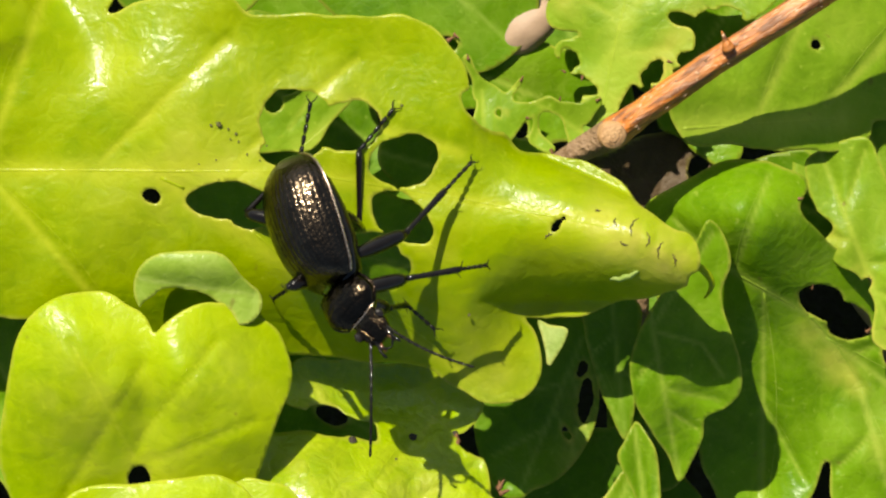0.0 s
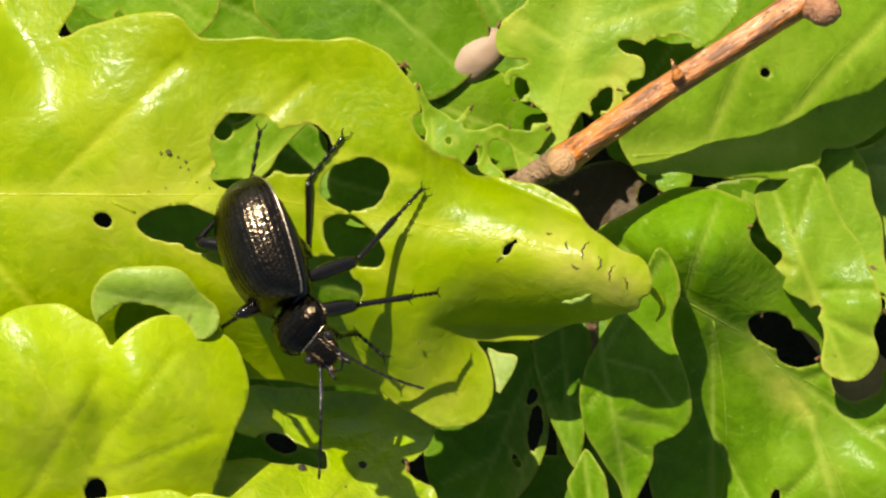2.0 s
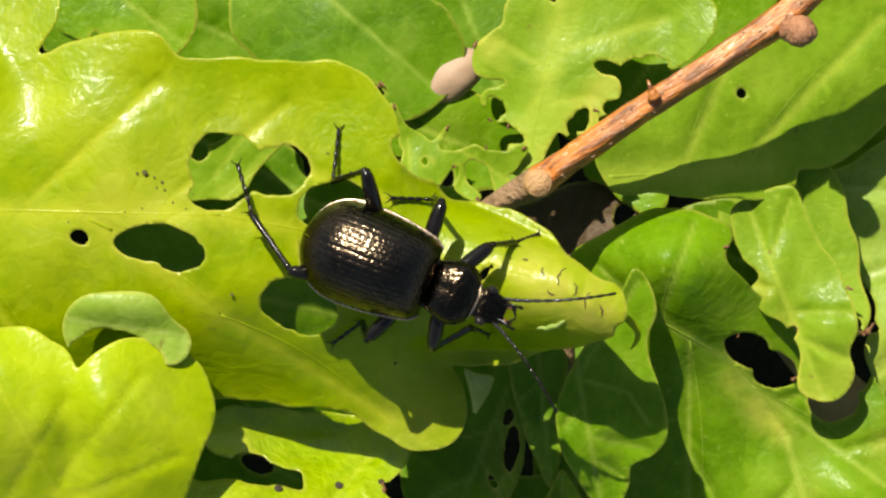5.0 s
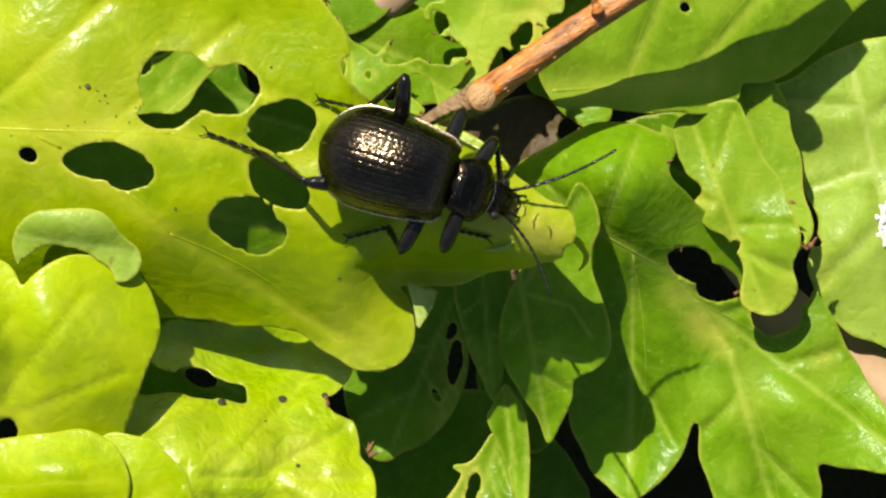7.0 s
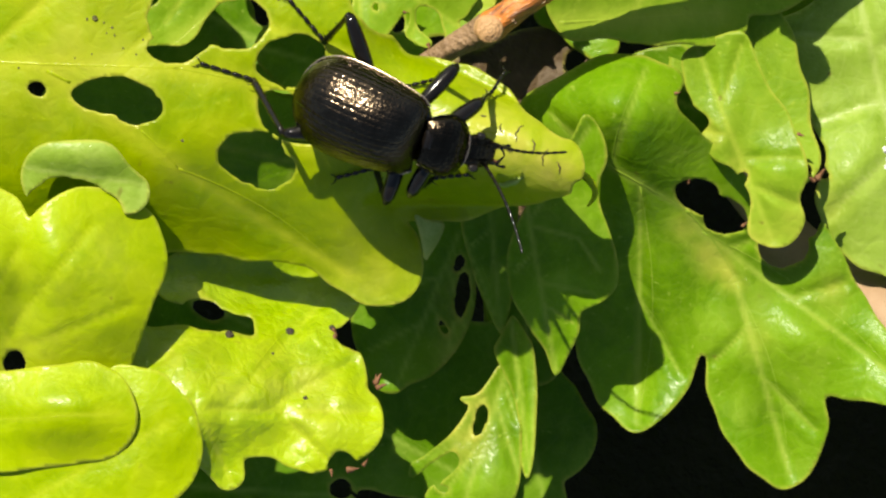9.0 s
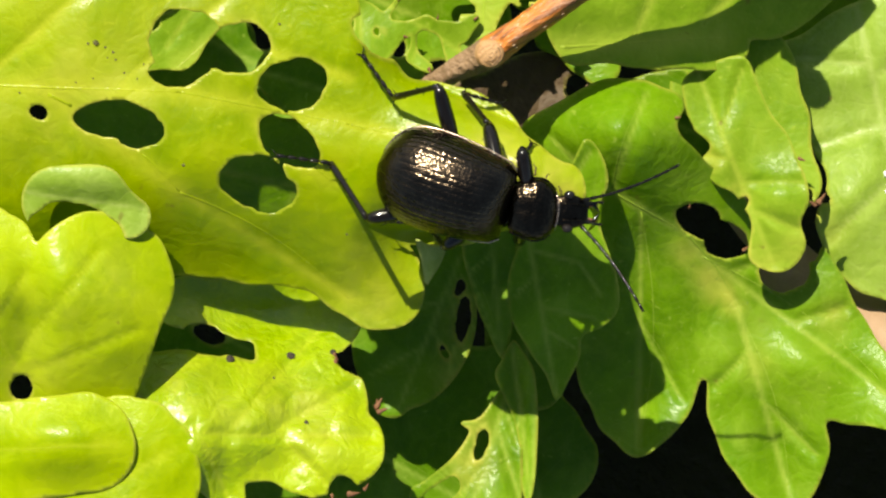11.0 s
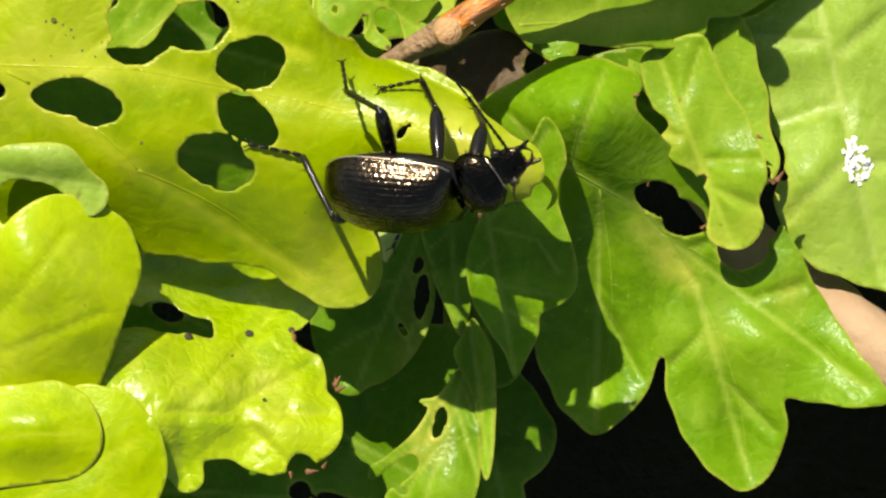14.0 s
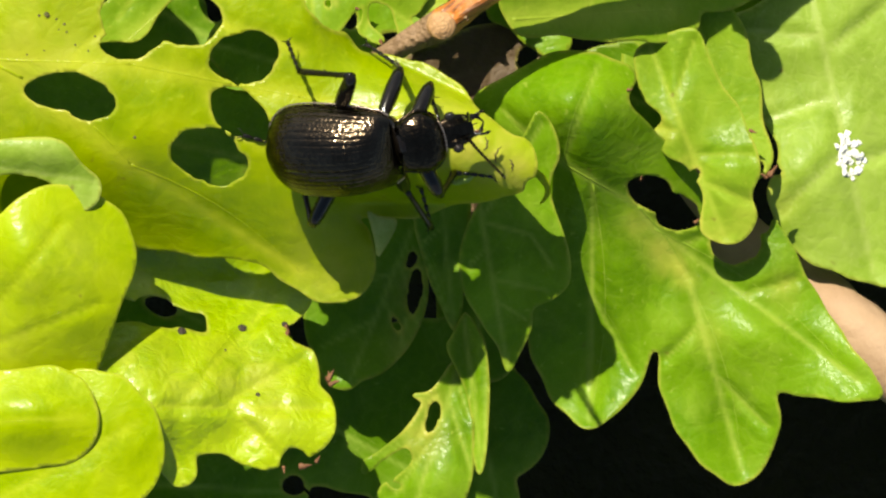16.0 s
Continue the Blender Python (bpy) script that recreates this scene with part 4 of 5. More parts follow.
def build_branch():
    rng = random.Random(9)
    thing = tagged(new("branch"), "pale beige bare branch deep under the leaves", "branch")
    run = [(1040, 250, -80), (1200, 310, -66), (1370, 540, -46), (1560, 690, -33), (1760, 860, -30)]
    pts, rad = [], []
    for i in range(len(run) - 1):
        for s in np.linspace(0, 1, 8, endpoint=False):
            pts.append(plan(*[a + (b - a) * s for a, b in zip(run[i], run[i + 1])]))
            rad.append((44 + 6 * math.sin(i * 2 + s * 3) + (18 if i > 1 else 0)) * U)
    v, f = tube(pts, rad, 14, True, 0.04, rng)
    link_mesh("bark", v, f, PALEBARK, thing)
    for k, (i, a, ln) in enumerate(((4, 0.6, 60), (12, -0.5, 50), (22, 0.4, 46))):
        p, d = pts[i], (pts[i + 1] - pts[i]).normalized()
        side = d.cross(Vector((0, 0, 1))).normalized() * math.copysign(1, a)
        q = [p + side * rad[i] * 0.6, p + (side + d * abs(a)).normalized() * (rad[i] + ln * 0.5 * U), p + (side + d * abs(a) * 1.4).normalized() * (rad[i] + ln * U)]
        v, f = tube(q, [16 * U, 13 * U, 8 * U], 10, True, 0.05, rng)
        link_mesh("side_stub", v, f, PALEBARK, thing)


build_branch()


def build_gall():
    thing = tagged(new("oak_gall"), "smooth pale beige gall between the leaves behind", "gall")
    bm = bmesh.new()
    bmesh.ops.create_uvsphere(bm, u_segments=24, v_segments=16, radius=1)
    for q in bm.verts:
        n = 1 + 0.06 * noise.noise(q.co * 1.7)
        q.co = Vector((q.co.x * 68 * n, q.co.y * (45 - 5 * q.co.x) * n, q.co.z * 36 * n)) * U
    ob = part("shell", bm, GALL, thing)
    thing.matrix_world = Matrix.Translation(plan(702, -22, -29)) @ pose(0, 0, 0, 0, 0, 34)
    v, f = tube([Vector((50, 0, 0)) * U, Vector((66, 4, -4)) * U, Vector((84, 10, -20)) * U], [7 * U, 5 * U, 5 * U], 8)
    link_mesh("stalk", v, f, GREYBARK, thing)


GALL = simple("pale_beige_gall", (0.38, 0.26, 0.18), (0.26, 0.165, 0.11), 120, 0.6, 0.25)
build_gall()


def build_stem():
    thing = tagged(new("stem"), "thin brown woody stem in the shade below the leaves", "stem")
    pts = [plan(905 - 14 * s + 5 * math.sin(5 * s), 430 + 215 * s, -26 - 8 * s) for s in np.linspace(0, 1, 16)]
    v, f = tube(pts, [(13 - 3 * s) * U for s in np.linspace(0, 1, 16)], 10, True, 0.06, random.Random(4))
    link_mesh("bark", v, f, GREYBARK, thing)
    v, f = tube([pts[7], pts[7] + Vector((20, 8, 12)) * U, pts[7] + Vector((52, 30, 20)) * U], [9 * U, 7 * U, 5 * U], 8)
    link_mesh("side_shoot", v, f, GREYBARK, thing)


build_stem()


def build_dropping():
    rng = random.Random(12)
    thing = tagged(new("dropping"), "dried white bird dropping on a green leaf", "dropping")
    for k in range(64):
        a = rng.uniform(0, 2 * math.pi)
        low = k % 2
        x, y = 1570 + 8 * low + (13 + 3 * low) * math.cos(a) + rng.gauss(0, 5), 386 + 34 * low + 17 * math.sin(a) + rng.gauss(0, 5)
        bm = bmesh.new()
        bmesh.ops.create_icosphere(bm, subdivisions=2, radius=1)
        w = rng.uniform(3, 8.5)
        for q in bm.verts:
            r = 1 + 0.5 * noise.noise(q.co * 1.9 + Vector((k, 0, 0)))
            q.co = Vector((q.co.x * w * r, q.co.y * w * r * rng.uniform(0.95, 1.05), q.co.z * 0.9)) * U
        ob = part("flake", bm, WHITE, thing)
        ob.location = FARRIGHT.place(x, y, 0.04)


build_dropping()


def crumbs(leaf, spots, mat, label):
    """Small dark specks of frass lying on a leaf."""
    rng = random.Random(int(spots[0][0]))
    for x, y, r in spots:
        bm = bmesh.new()
        bmesh.ops.create_icosphere(bm, subdivisions=2, radius=r * U)
        for q in bm.verts:
            q.co *= 1 + 0.4 * noise.noise(q.co * 3000 + Vector((x, y, 0)))
            q.co.z *= 0.6
        me = bpy.data.meshes.new("speck")
        bm.to_mesh(me)
        bm.free()
        me.materials.append(mat)
        ob = new("frass_speck", me)
        ob.location = leaf.place(x, y, r * 0.4 * U / MM)
        tagged(ob, label, "frass", "specks on the leaves")


FRASS = simple("black_frass", (0.02, 0.016, 0.01), (0.05, 0.035, 0.02), 900, 0.7)
crumbs(SHINY, [(500, 706, 7), (392, 712, 8), (575, 700, 6), (528, 824, 4), (470, 745, 2.5)], FRASS, "tiny black speck of frass on the glossy leaf")
crumbs(MAIN, [(155, 152, 5.5), (141, 153, 2.5), (310, 368, 3), (600, 490, 3), (480, 118, 2.5), (172, 160, 2), (186, 168, 2.5), (190, 182, 2), (176, 178, 1.6), (205, 205, 2), (228, 216, 1.8), (150, 215, 1.6), (240, 190, 1.8), (120, 222, 1.6), (20, 240, 2)], SCAR, "small brown speck on the chewed yellow-green leaf")


# ---- the beetle: its space has x forwards, y to its left, in plan steps ----
def chitin(name, colour, rough, metal=0.0, relief=0.25, coat=0.0, sparkle=0.0, spec=0.5):
    m, t, p, _ = material(name)
    where = node(t, "ShaderNodeTexCoord").outputs["Object"]
    a, b = noise_tex(t, where, 900, 3), noise_tex(t, where, 5200, 2)
    col = mix(t, ramp(t, a, ((0.3, 0.0), (0.7, 1.0))), colour, tuple(c * 1.5 + 0.001 for c in colour))
    t.links.new(col, p.inputs["Base Color"])
    t.links.new(ramp(t, b, ((0.3, rough * 0.8), (0.75, rough * 1.35))), p.inputs["Roughness"])
    p.inputs["Metallic"].default_value = metal
    p.inputs["Specular IOR Level"].default_value = spec
    p.inputs["Coat Weight"].default_value = coat
    p.inputs["Coat Roughness"].default_value = 0.27
    p.inputs["Coat IOR"].default_value = 1.62
    under = bump(t, a, relief, 0.0001)
    if sparkle:
        # fine overlapping grains that glitter in the sun
        drawn = node(t, "ShaderNodeMapping", {"Vector": where, "Scale": (0.75, 1.0, 1.0)}).outputs[0]
        grain = node(t, "ShaderNodeTexVoronoi", {"Vector": drawn, "Scale": 3900.0, "Randomness": 1.0}, feature="SMOOTH_F1").outputs["Distance"]
        grain.node.inputs["Smoothness"].default_value = 0.3
        under = bump(t, grain, sparkle, 0.00012, under)
    t.links.new(bump(t, b, relief, 0.00006, under), p.inputs["Normal"])
    return m


SHELL = chitin("bronzed_black_shell", (0.050, 0.037, 0.026), 0.18, 1.0, 0.07, 0.0, 0.36)
NECK = chitin("bronzed_black_neck_shield", (0.034, 0.025, 0.017), 0.16, 1.0, 0.10, 0.0, 0.36)
BLACK = chitin("glossy_black_chitin", (0.004, 0.0028, 0.002), 0.13, 0.0, 0.10, spec=0.42)
# Coppery margin, brightened in colour for the light caught along the edge
EDGE = chitin("coppery_lit_shell_margin", (0.42, 0.32, 0.25), 0.25, 0.95, 0.2)
EYE_MAT = chitin("glossy_dark_eye", (0.008, 0.006, 0.005), 0.08)
RUST = chitin("rusty_mouthpart", (0.10, 0.035, 0.015), 0.3)

GROW = 1.01
beetle = tagged(new("ground_beetle"), "bronze-black ground beetle with ribbed wing cases walking over the leaf", "beetle")
beetle.scale = (GROW, GROW, GROW)


def scaled(vs):
    return [Vector(v) * U for v in vs]


def half_width(x):
    """Outline of the wing cases."""
    if x > -22:
        s = (x + 22) / 140
        return 88 - 20 * s ** 1.9 - 9 * max(0, s - 0.88) / 0.12
    s = (-22 - x) / 99.5
    return 88 * max(0.0, 1 - s ** 2.7) ** 0.52


def crown(x):
    s = (x + 2) / 122
    return 78 * max(0.0, 1 - abs(s) ** 2.5) ** 0.5 + 3


def build_elytron(side):
    nu, na = 74, 112
    verts, faces = [], []
    for i in range(nu + 1):
        u = i / nu
        x = 118 - 239.5 * u
        w, h = half_width(x), crown(x)
        for j in range(na + 1):
            a = j / na
            ang = a * radians(96)
            groove = abs(math.sin(math.pi * 12 * a))
            ends = min(1, 5 * u) * min(1, 5 * (1 - u))
            k = 1 - 0.014 * (1 - groove) ** 2 * ends * (0.7 + 0.3 * math.sin(x * 0.9 + 2.4 * math.floor(a * 12 + 0.5)))
            pit = 0.007 * ends * max(0, math.sin(x * 0.55 + 2 * math.floor(a * 12 / 4))) ** 12 if int(a * 12) % 4 == 2 else 0
            k -= pit
            verts.append((x, side * (0.25 + w * math.sin(ang) ** 0.96 * k), 14 + h * (max(0, math.cos(ang)) ** 0.97 * k if ang < math.pi / 2 else -0.2 * (ang - math.pi / 2))))
    for i in range(nu):
        for j in range(na):
            q = (i * (na + 1) + j, i * (na + 1) + j + 1, (i + 1) * (na + 1) + j + 1, (i + 1) * (na + 1) + j)
            faces.append(q if side > 0 else tuple(reversed(q)))
    ob = link_mesh("wing_case", scaled(verts), faces, SHELL, beetle, "finely ribbed bronze-black wing case")
    edge = []
    for i in range(0, nu + 1, 1):
        x = 116 - 236 * i / nu
        edge.append(Vector((x, side * (2.5 + half_width(x)), 13)) * U)
    v, f = tube(edge, [1.8 * U] * len(edge), 6)
    link_mesh("margin", v, f, EDGE, ob, "thin coppery edge, its rim light put into the colour")


build_elytron(1)
build_elytron(-1)


def lathe(name, stations, mat, parent, label="", sides=28, power=1.0):
    """A body part round the x axis; stations: (x, half width, height above, depth below, z)."""
    verts, faces = [], []
    for x, w, up, down, z in stations:
        for j in range(sides):
            a = 2 * math.pi * j / sides
            c, s = math.cos(a), math.sin(a)
            y = w * math.copysign(abs(c) ** power, c)
            verts.append((x, y, z + (up if s > 0 else down) * math.copysign(abs(s) ** power, s)))
    n = len(stations)
    for i in range(n - 1):
        for j in range(sides):
            k = (j + 1) % sides
            faces.append((i * sides + j, i * sides + k, (i + 1) * sides + k, (i + 1) * sides + j))
    faces.append(tuple(reversed(range(sides))))
    faces.append(tuple((n - 1) * sides + j for j in range(sides)))
    faces = [tuple(reversed(q)) for q in faces]
    return link_mesh(name, scaled(verts), faces, mat, parent, label)


lathe("abdomen", [(-112, 12, 8, 6, 10), (-95, 48, 12, 18, 8), (-50, 74, 14, 30, 6), (0, 80, 14, 36, 4), (60, 74, 14, 38, 2), (110, 52, 14, 34, 2), (128, 34, 22, 26, 8), (140, 26, 20, 20, 10)], BLACK, beetle, "black underside")

# neck shield and head turn together about the joint behind the shield
JOINT = Vector((124, 0, 18))


def plate(name, stations, label, square, rough, groove, rows=40, sides=64):
    """A flattened, finely wrinkled body plate; stations as for lathe()."""
    st = np.array(stations, dtype=float)
    out = []
    for x in np.linspace(st[0, 0], st[-1, 0], rows):
        out.append([x] + [float(np.interp(x, st[:, 0], st[:, k])) for k in range(1, 5)])
    for _ in range(2):
        out = [out[0]] + [[p[0]] + [(u + 2 * v + w) / 4 for u, v, w in zip(o[1:], p[1:], q[1:])] for o, p, q in zip(out, out[1:], out[2:])] + [out[-1]]
    ob = lathe(name, out, NECK, beetle, label, sides=sides, power=square)
    top = max(q[2] for q in out)
    for q in ob.data.vertices:
        c = q.co / U
        if c.z > 0:
            lift = rough * (noise.noise(c * 0.16) + 0.7 * noise.noise(c * 0.37)) * min(1, c.z / 6)
            lift -= groove * math.exp(-(c.y / 3.0) ** 2) * min(1, c.z / top)
            # the sides flatten out into a raised brim
            q.co.z += lift * U
    return ob


shield = plate("neck_shield", [(-6, 36, 6, 18, 0), (-1, 41, 13, 22, 0), (8, 44, 19, 24, 0), (22, 50, 24, 26, 0), (38, 54, 26, 26, 0), (50, 53, 25, 26, 0), (61, 47, 21, 24, 0), (70, 39, 16, 22, 0), (76, 32, 10, 18, 0)],
               "wrinkled bronze-black neck shield", 0.8, 0.8, 1.8)
for side in (1, -1):
    rim = [Vector((x, side * (w + 1), 0)) * U for x, w in ((-3, 40), (8, 44), (22, 49.5), (36, 53), (48, 52.5), (58, 48.5), (66, 42), (73, 34))]
    v, f = tube(rim, [2.6 * U] * len(rim), 6)
    link_mesh("rim", v, f, NECK, shield)
collar = [Vector((76.5 - 5 * (y / 33) ** 2 + 3, y, 9.5 * max(0.0, 1 - (abs(y) / 35) ** 2.6) + 0.5)) * U for y in np.linspace(-33, 33, 19)]
v, f = tube(collar, [1.5 * U] * len(collar), 6)
link_mesh("front_rim", v, f, EDGE, shield, "thin shining front edge")
head = plate("head", [(66, 24, 8, 14, 0), (80, 26, 10, 16, 0), (92, 30, 11.5, 17, 0), (102, 30, 11, 16, -1), (114, 27, 9, 13, -2), (124, 23, 7, 10, -3), (132, 18, 5, 7, -4)],
             "bronze-black head", 0.75, 1.2, 0.0, 34, 48)
for side in (1, -1):
    line = [Vector((86 + 40 * q, side * (15 - 3 * q), 12.4 - 5.0 * q * q)) * U for q in np.linspace(0, 1, 8)]
    v, f = tube(line, [1.6 * U] * 8, 6)
    link_mesh("ridge", v, f, NECK, head)


def ball(name, x, y, z, rx, ry, rz, mat, parent, label=""):
    bm = bmesh.new()
    bmesh.ops.create_uvsphere(bm, u_segments=18, v_segments=12, radius=1)
    for q in bm.verts:
        q.co = Vector((x + q.co.x * rx, y + q.co.y * ry, z + q.co.z * rz)) * U
    return part(name, bm, mat, parent, label)


for side in (1, -1):
    ball("eye", 97, side * 29, 6, 10, 8, 9, EYE_MAT, head, "bulging glossy eye")
    pts = [Vector((126 + 26 * s, side * (13 - 13 * s ** 2 + 5 * math.sin(math.pi * s)), -4)) * U for s in np.linspace(0, 1, 9)]
    v, f = tube(pts, [6.5 * (1 - 0.8 * s) * U for s in np.linspace(0, 1, 9)], 8)
    link_mesh("mandible", v, f, BLACK, head, "curved black jaw")
    for dy, ln, up in ((11, 36, -4), (5, 26, -9)):
        pts, rad = [], []
        for i in range(13):
            s = i / 12
            pts.append(Vector((122 + ln * s ** 0.8, side * (dy + 20 * s - 12 * s * s), up + 6 * math.sin(math.pi * s))) * U)
            rad.append((2.0 + 1.6 * abs(math.sin(3 * math.pi * s)) * s) * U)
        v, f = tube(pts, rad, 7)
        link_mesh("palp", v, f, BLACK if dy > 8 else RUST, head)


def antenna_mesh(side):
    pts, rad = [], []
    n = 11
    for i in range(n):
        for q in (0.0, 0.2, 0.5, 0.8, 0.94):
            s = (i + q) / n
            pts.append(Vector((195 * s, side * 30 * s * s, 9 * math.sin(math.pi * s) - 14 * s)) * U)
            rad.append((3.3 - 0.9 * s) * (0.55 + 0.6 * math.sin(math.pi * (0.08 + 0.84 * q))) * U)
    return tube(pts, rad, 7)


ANTENNA = {}
for side in (1, -1):
    v, f = antenna_mesh(side)
    ANTENNA[side] = link_mesh("antenna", v, f, BLACK, beetle, "thin jointed black feeler")

FEMUR, TIBIA, TARSUS = {"F": 92, "M": 106, "H": 138}, {"F": 98, "M": 112, "H": 138}, {"F": 72, "M": 80, "H": 104}
HIP = {"F": (142, 24, -6), "M": (84, 34, -14), "H": (4, 42, -12)}


def leg_parts(pair, side):
    ln = FEMUR[pair]
    v, f = tube([Vector((ln * s, 0, 0)) * U for s in np.linspace(0, 1, 12)],
                [r * U for r in (7, 9, 11, 12.4, 13.4, 14, 14.2, 14, 13.6, 12.8, 11.4, 7.5)], 12)
    femur = link_mesh("femur", v, f, BLACK, beetle, "glossy black thigh")
    ln = TIBIA[pair]
    v, f = tube([Vector((ln * s, 0, 0)) * U for s in np.linspace(0, 1, 10)], [r * U for r in (6, 5.6, 5.2, 5.2, 5.4, 5.6, 5.8, 6.2, 6.6, 5.6)], 10)
    rng = random.Random(len(pair) + side + ln)
    for k in range(9):
        x = ln * (0.3 + 0.7 * k / 8)
        a = rng.uniform(0, 6.28)
        d = Vector((0.5, math.cos(a), math.sin(a))).normalized()
        base = Vector((x, 0, 0)) + Vector((0, d.y, d.z)) * 3.5
        tip = base + d * (14 if k > 6 else 7)
        vv, ff = tube([base * U, base.lerp(tip, 0.6) * U, tip * U], [1.5 * U, 0.9 * U, 0.2 * U], 5)
        f += [tuple(q + len(v) for q in g) for g in ff]
        v += vv
    tibia = link_mesh("tibia", v, f, BLACK, beetle, "spiny black shin")
    ln = TARSUS[pair]
    v, f = [], []
    for k in range(5):
        s0, s1 = ln * k / 5.3, ln * (k + 0.94) / 5.3
        vv, ff = tube([Vector((s0 + (s1 - s0) * q, 0, 0)) * U for q in (0, 0.3, 0.7, 1)], [r * U for r in (2.2, 3.4, 4.2, 3.2)], 8)
        f += [tuple(q + len(v) for q in g) for g in ff]
        v += vv
    for c in (1, -1):
        pts = [Vector((ln * 0.94 + 13 * s, c * (2 + 7 * math.sin(2.2 * s)), -5 * s * s)) * U for s in np.linspace(0, 1, 6)]
        vv, ff = tube(pts, [1.5 * (1 - 0.8 * s) * U for s in np.linspace(0, 1, 6)], 6)
        f += [tuple(q + len(v) for q in g) for g in ff]
        v += vv
    tarsus = link_mesh("tarsus", v, f, BLACK, beetle, "jointed black foot with two claws")
    return femur, tibia, tarsus


LEGS = {(p, s): leg_parts(p, s) for p in "FMH" for s in (1, -1)}

# seconds; tail end and front end of the wing cases on the plan; roll to its right; way of the neck, degrees to its left
BODY = [
    (0.0, 298, 207, 380, 432, 60, 22), (1.2, 298, 207, 380, 432, 60, 22), (2.0, 302, 200, 382, 424, 60, 22), (2.5, 308, 180, 406, 384, 60, 24),
    (2.8, 276, 162, 374, 352, 60, 32), (3.0, 270, 152, 375, 345, 60, 36), (3.2, 246, 190, 420, 300, 18, 14), (3.5, 242, 232, 439, 267, 2, 4), (4.0, 318, 247, 548, 277, 0, -3),
    (4.2, 384, 240, 612, 330, 0, -2), (6.3, 558, 308, 790, 393, 0, 0), (6.5, 564, 311, 794, 396, 0, 2), (7.0, 563, 250, 812, 325, -2, 0), (7.5, 524, 272, 768, 320, 0, -18),
    (8.0, 503, 281, 730, 326, 4, -4), (8.5, 566, 217, 795, 317, -6, -6), (9.0, 518, 272, 737, 364, 26, -3), (9.2, 520, 274, 740, 366, 26, -3),
    (11.3, 668, 364, 902, 443, 17, 12), (11.5, 669, 363, 903, 443, 17, 12), (12.0, 624, 325, 852, 413, 17, 4), (12.5, 638, 330, 868, 408, 20, 2),
    (13.0, 606, 340, 833, 432, 30, -10), (13.5, 606, 360, 838, 432, 40, 10), (14.0, 642, 422, 874, 440, 62, 26), (14.5, 594, 396, 825, 426, 43, 4),
    (15.0, 552, 378, 763, 384, 35, 2), (15.5, 553, 377, 770, 383, 34, 2), (16.0, 553, 378, 779, 378, 34, 0)]
# seconds; turn of the left and the right feeler from the head's way, degrees to its left; how far each is raised
FEELERS = [(0, 12, -36, 6, 6), (2.5, 12, -36, 6, 6), (3, -20, -70, 30, 20), (3.5, 8, -28, 4, 4), (4.2, 16, -16, 6, 6), (6.3, 18, -40, 12, 40), (6.5, 18, -46, 12, 30), (7, 40, -60, 40, 60), (8, 64, -60, 74, 60),
           (9.2, 10, -50, 70, 60), (11.3, 18, -40, 30, 30), (12, 50, -30, 60, 84), (13, 10, -16, 84, 40), (13.5, 40, -64, 84, 34), (14, 68, 30, 34, 84), (14.5, 40, -70, 84, 84), (15, 70, -30, 84, 84), (16, 60, -20, 84, 84)]


# seconds; nod of the neck, degrees downwards
NOD = [(0, 12), (2.4, 12), (3.0, 16), (3.5, 6), (4.2, 6), (6.3, 14), (6.5, 14), (7.0, 46), (7.5, 40), (8, 38), (8.5, 48), (9.2, 32), (11.3, 16), (12, 38), (12.5, 46), (13, 36), (13.5, 20), (14, 22), (15, 30), (16, 32)]


def between(rows, t):
    """The row at t, eased from one to the next."""
    if t <= rows[0][0]:
        return rows[0][1:]
    for a, b in zip(rows, rows[1:]):
        if t <= b[0]:
            s = (t - a[0]) / (b[0] - a[0])
            s = s * s * (3 - 2 * s)
            return [p + (q - p) * s for p, q in zip(a[1:], b[1:])]
    return rows[-1][1:]


BODY_LIFT = 4.6


def body_at(t):
    tx, ty, fx, fy, roll, neck = between(BODY, t)
    a, b = plan(tx, ty, BODY_LIFT), plan(fx, fy, BODY_LIFT)
    d = b - a
    pitch = -max(9, math.degrees(math.acos(min(d.length / U / 242, 1))))
    turn = math.degrees(math.atan2(d.y, d.x))
    mid = a.lerp(b, 0.508)
    return Matrix.Translation(mid) @ pose(0, 0, 0, roll, pitch, turn) @ Matrix.Scale(GROW, 4), neck, roll


def ground_at(x, y):
    return max(float(MAIN.height(np.float64(x), np.float64(y))), -4.5)


def ground_under(p):
    """Height in metres of the chewed leaf under a place."""
    k = U * (1 - p.z / EYE)
    return ground_at(MIDX + p.x / k, MIDY - p.y / k) * MM


def above_leaf(a, way, length, gap):
    """The far end of a stretch from a along way that does not dip into the leaf."""
    end = a + way.normalized() * length
    for _ in range(4):
        low = ground_under(end) + gap
        if end.z < low:
            end.z = low
            end = a + (end - a).normalized() * length
    return end


def aligned(a, b, up):
    """A pose at a whose x axis points to b."""
    x = (b - a).normalized()
    z = (up - x * up.dot(x)).normalized()
    y = z.cross(x)
    m = Matrix((x, y, z)).transposed().to_4x4()
    return Matrix.Translation(a) @ m


def steps():
    rows = []
    t = 0.0
    while t < 16.001:
        rows.append(round(t, 2))
        t += 0.1 if 2.4 <= t < 4.3 or 13.0 <= t < 15.2 else 0.25
    return rows if rows[-1] >= 16 else rows + [16.0]


